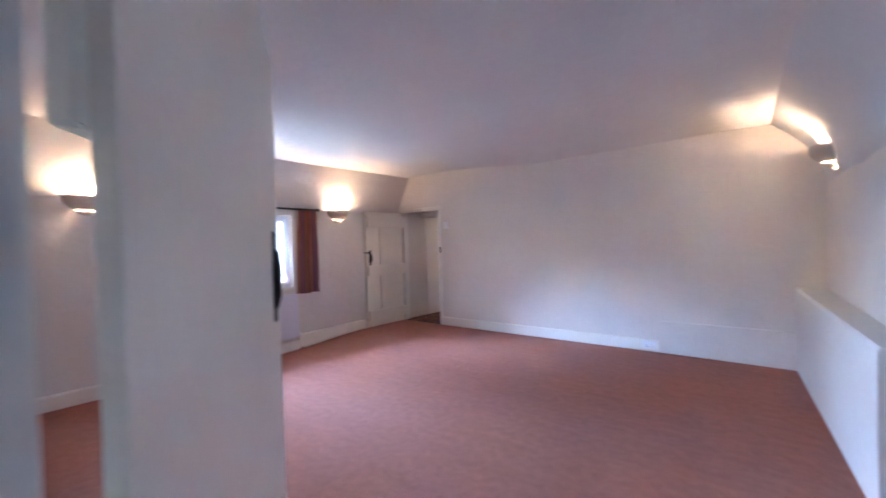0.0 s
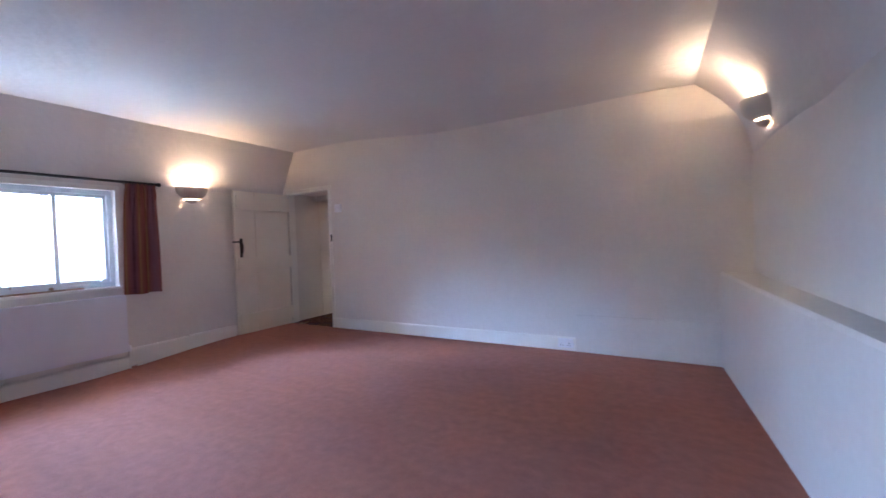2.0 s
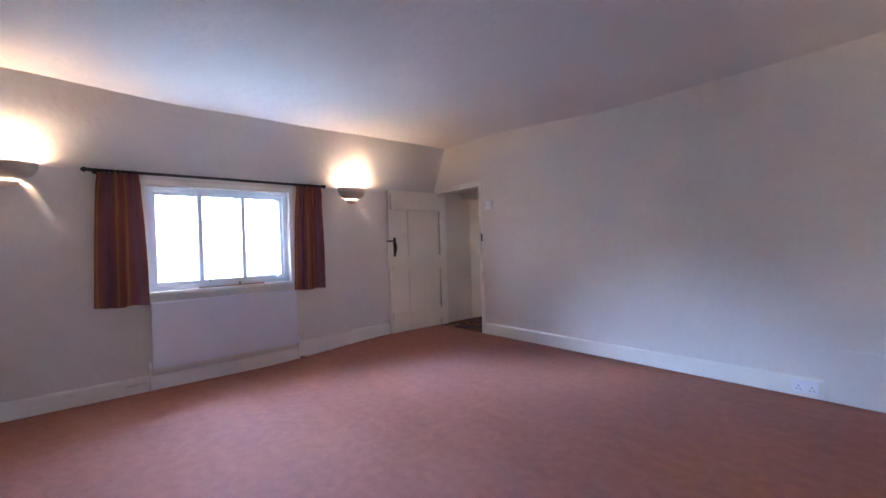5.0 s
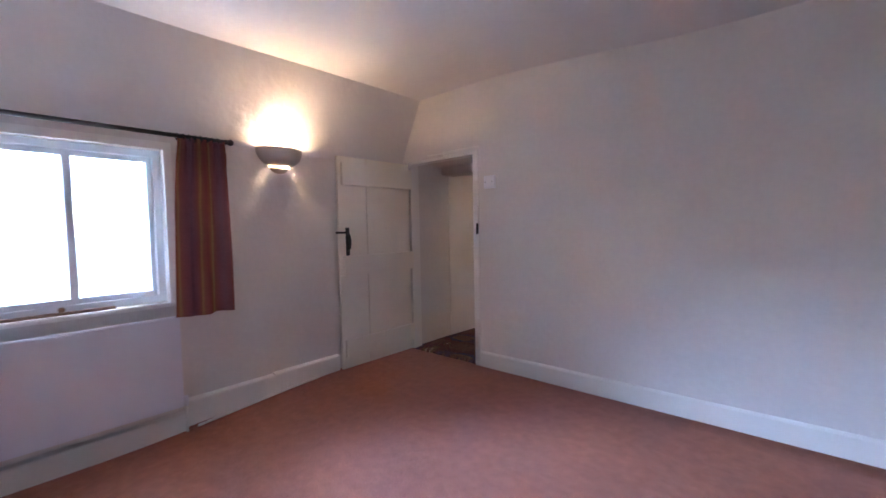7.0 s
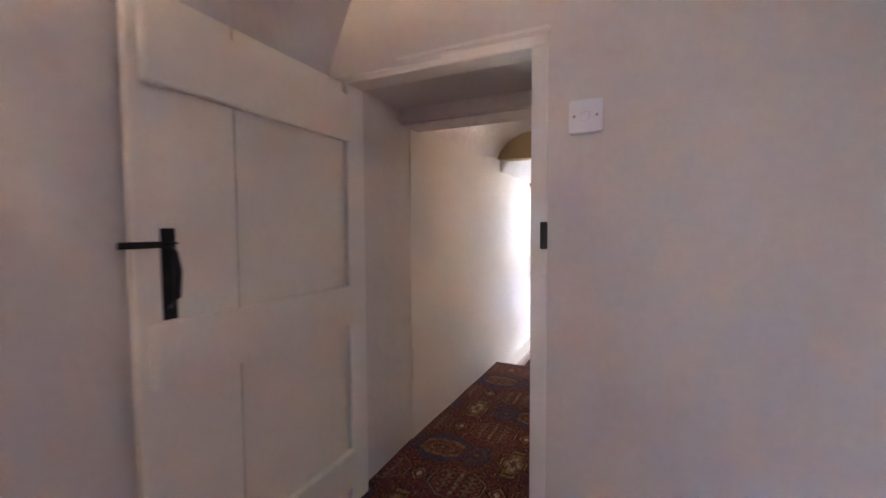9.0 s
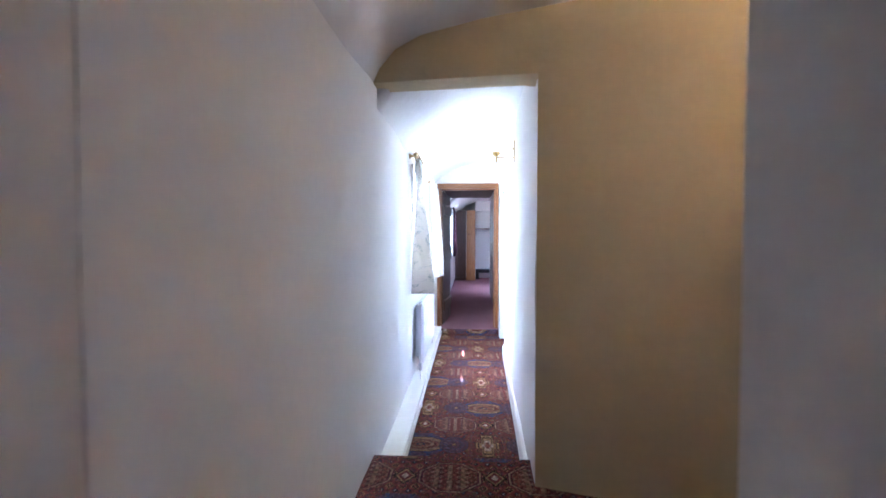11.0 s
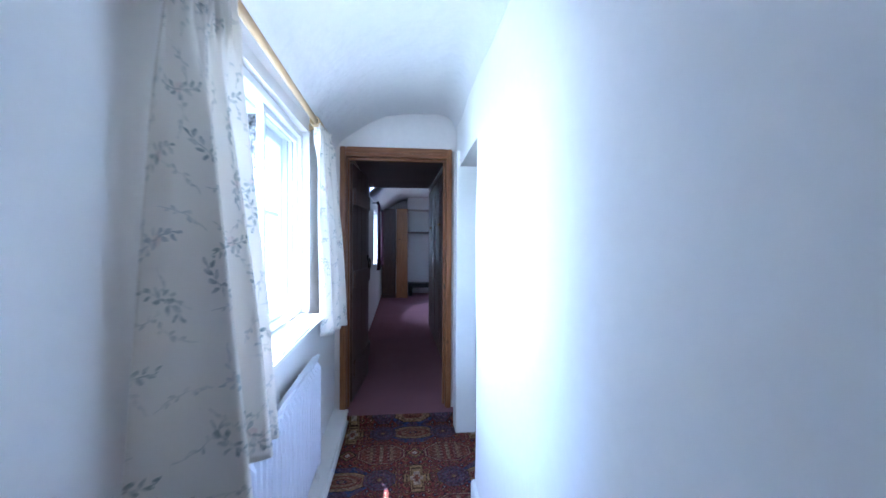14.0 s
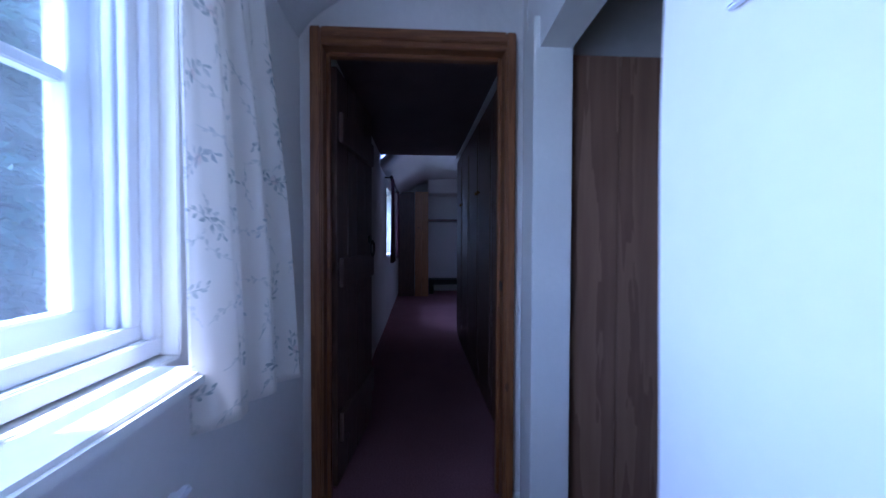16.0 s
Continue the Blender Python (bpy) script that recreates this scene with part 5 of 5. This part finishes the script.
# far room: window dressing, cupboard and alcove
WF = pose(0.155, 10.05, 0)
ob = window(WF, -0.545, 0.545, 0.80, 1.70, (0.0,), 0.24, "white painted cottage casement window", "window_3", 0.03)
part("sill", boxed(-0.22, 0.05, -0.57, 0.57, 0.772, 0.798, 0.006), M_GLOSS, ob)
curtain_rail(pose(0.15, 10.05, 1.78), -0.85, 0.85, 0.09, 0.012, M_IRON, 0.05, "dark iron curtain rail", [-0.8 + 0.04 * k for k in range(7)] + [0.55 + 0.04 * k for k in range(7)], (-0.82, 0.82))
hung_curtain(pose(0.25, 9.38, 0), "short dark plum curtain drawn open", M_PLUM, -0.2, 0.1, -0.22, 0.12, 0.72, 1.76, 6, 0.02, RND, 0.7)
hung_curtain(pose(0.25, 10.75, 0), "short dark plum curtain drawn open", M_PLUM, -0.1, 0.2, -0.12, 0.22, 0.72, 1.76, 6, 0.02, RND, 0.7)
ob = thing("cupboard", pose(0.2, 12.0, PF), "tall dark wooden cupboard in the corner of the far room", "cupboard")
part("carcass", boxed(0.0, 0.31, 0.03, 0.86, 0.0, 2.02, 0.004), M_DARKWOOD, ob)
part("plinth", boxed(0.0, 0.315, 0.02, 0.86, 0.0, 0.08, 0.003), M_DARKWOOD, ob)
part("door", boxed(0.02, 0.30, 0.0, 0.0295, 0.1, 1.98, 0.004), M_DARKWOOD, ob)
ob = thing("pine_panel", pose(0.52, 12.0, PF), "knotty pine boarded cupboard side beside the alcove", "pine panel")
for k in range(2):
    part("board", boxed(0.13 * k + 0.001, 0.13 * k + 0.129, 0.0, 0.85, 0.0, 2.02, 0.003), M_PALE_PINE, ob)
part("hook", boxed(0.05, 0.09, -0.02, 0.0, 1.32, 1.34, 0.003), M_IRON, ob)
ob = thing("shelf", pose(0.79, 12.3, 1.38), "dark hanging rail shelf across the alcove", "shelf")
part("board", boxed(0.0, 0.75, 0.1, 0.59, 0.0, 0.035, 0.003), M_DARKWOOD, ob)
structure(part("alcove_trim", boxed(0.785, 1.62, 12.28, 12.88, 1.93, 2.24, 0.004), M_PLASTER), "white plaster bulkhead over the alcove")
ob = thing("low_bench", pose(0.80, 12.35, PF), "low black bench in the alcove", "bench")
part("top", boxed(0.0, 0.72, 0.0, 0.4, 0.19, 0.29, 0.004), M_IRON, ob)
for x in (0.0, 0.62):
    part("leg", boxed(x, x + 0.10, 0.02, 0.38, 0.0, 0.19, 0.003), M_IRON, ob)

# ---- outside ----
M_GRASS = mat("grass", (0.07, 0.11, 0.03), 0.95, 0.3, 0.6, 0.3, 30, 0.02, 20)
M_BARK = mat("bark", (0.09, 0.065, 0.045), 0.95, 0.25, 6, 0.2, 40, 0.01, 25)
M_LEAF = mat("conifer_foliage", (0.12, 0.19, 0.14), 0.8, 0.5, 1.2, 0.3, 25)
structure(part("ground", prism([(-900, -900), (900, -900), (900, 900), (-900, 900)], -3.2, -2.9), M_GRASS), "mown grass garden")


k = Nodes(M_LEAF)
tr = k.n.new("ShaderNodeBsdfTranslucent")
tr.inputs[0].default_value = (0.17, 0.27, 0.15, 1)
mx = k.n.new("ShaderNodeMixShader"); mx.inputs[0].default_value = 0.45
k.l.new(k.n["Principled BSDF"].outputs[0], mx.inputs[1]); k.l.new(tr.outputs[0], mx.inputs[2])
k.l.new(mx.outputs[0], k.n["Material Output"].inputs[0])


def eaves():
    """A boarded eave with a half-round gutter along it."""
    ob = structure(thing("eaves_trim", pose(-0.45, 6.7, 1.86), "grey weathered eaves board with a half-round gutter outside", "eaves"))
    part("fascia", boxed(-0.02, 0.0, -1.75, 1.8, -0.02, 0.14, 0.003), M_ROT, ob)
    part("soffit", boxed(0.0, 0.30, -1.75, 1.8, 0.0, 0.02, 0.002), M_TIMBER, ob)
    bm = bmesh.new()
    rows = []
    for y in (-1.75, 1.8):
        out = [(-0.075 + 0.05 * math.cos(a), y, 0.09 - 0.05 * math.sin(a)) for a in [math.pi * k / 10 for k in range(11)]]
        inn = [(-0.075 + 0.045 * math.cos(a), y, 0.09 - 0.045 * math.sin(a)) for a in [math.pi * k / 10 for k in range(11)]]
        rows.append([bm.verts.new(p) for p in out + inn[::-1]])
    for i in range(22):
        bm.faces.new((rows[0][i], rows[0][(i + 1) % 22], rows[1][(i + 1) % 22], rows[1][i]))
    bm.faces.new(rows[0]); bm.faces.new(rows[1])
    part("gutter", bm, M_ALU, ob)


eaves()


def conifer(x, y, h, r, seed, count):
    rnd = random.Random(seed)
    ob = thing("conifer_tree", pose(x, y, -2.9, rz=rnd.uniform(0, 360)), "tall dark green conifer in the garden", "tree", "garden conifers")
    bm = bmesh.new()
    tube(bm, [(0, 0, -0.2), (0.03, 0, h * 0.3), (0, 0.04, h * 0.7), (0, 0, h * 0.97)], [0.26, 0.2, 0.1, 0.02], 10)
    for k in range(26):
        z = h * rnd.uniform(0.1, 0.9)
        a = rnd.uniform(0, 6.28)
        q = r * (1 - z / h) ** 0.7 * 0.85
        tube(bm, [(0, 0, z), (q * 0.5 * math.cos(a), q * 0.5 * math.sin(a), z + 0.05), (q * math.cos(a), q * math.sin(a), z - 0.15)], [0.05, 0.03, 0.01], 5)
    part("trunk", bm, M_BARK, ob)
    vs, fs = [], []
    for k in range(count):
        z = h * (0.05 + 0.95 * rnd.random() ** 1.25)
        a = rnd.uniform(0, 6.28)
        lobe = 0.78 + 0.22 * math.sin(5 * a + z * 2.1) + 0.12 * math.sin(9 * z)
        q = r * (1 - z / h) ** 0.7 * lobe * rnd.uniform(0.45, 1.02)
        p = Vector((q * math.cos(a), q * math.sin(a), z - 0.12 * q))
        d = Vector((math.cos(a) + rnd.gauss(0, 0.5), math.sin(a) + rnd.gauss(0, 0.5), rnd.gauss(-0.25, 0.4))).normalized()
        s = d.cross(Vector((rnd.gauss(0, 1), rnd.gauss(0, 1), rnd.gauss(0, 1)))).normalized()
        w, l = rnd.uniform(0.04, 0.09), rnd.uniform(0.18, 0.42)
        i = len(vs)
        vs += [p - s * w, p + s * w, p + d * l]
        fs.append((i, i + 1, i + 2))
    me = bpy.data.meshes.new("crown")
    me.from_pydata([tuple(v) for v in vs], [], fs)
    me.materials.append(M_LEAF)
    c = new("crown", me)
    c.parent = ob
    return ob


# the last, smaller conifer is added to shade the far room's window
for i, (x, y, h, r) in enumerate(((-6.6, 10.2, 13.0, 3.2), (-6.0, 13.4, 12.0, 3.0), (-7.2, 16.8, 13.0, 3.4), (-6.6, 20.6, 12.0, 3.4), (-10.2, 13.2, 13.0, 3.4), (-10.5, 19.0, 13.0, 3.6), (-2.9, 10.7, 8.5, 1.9))):
    conifer(x, y, h, r, i + 5, 44000)
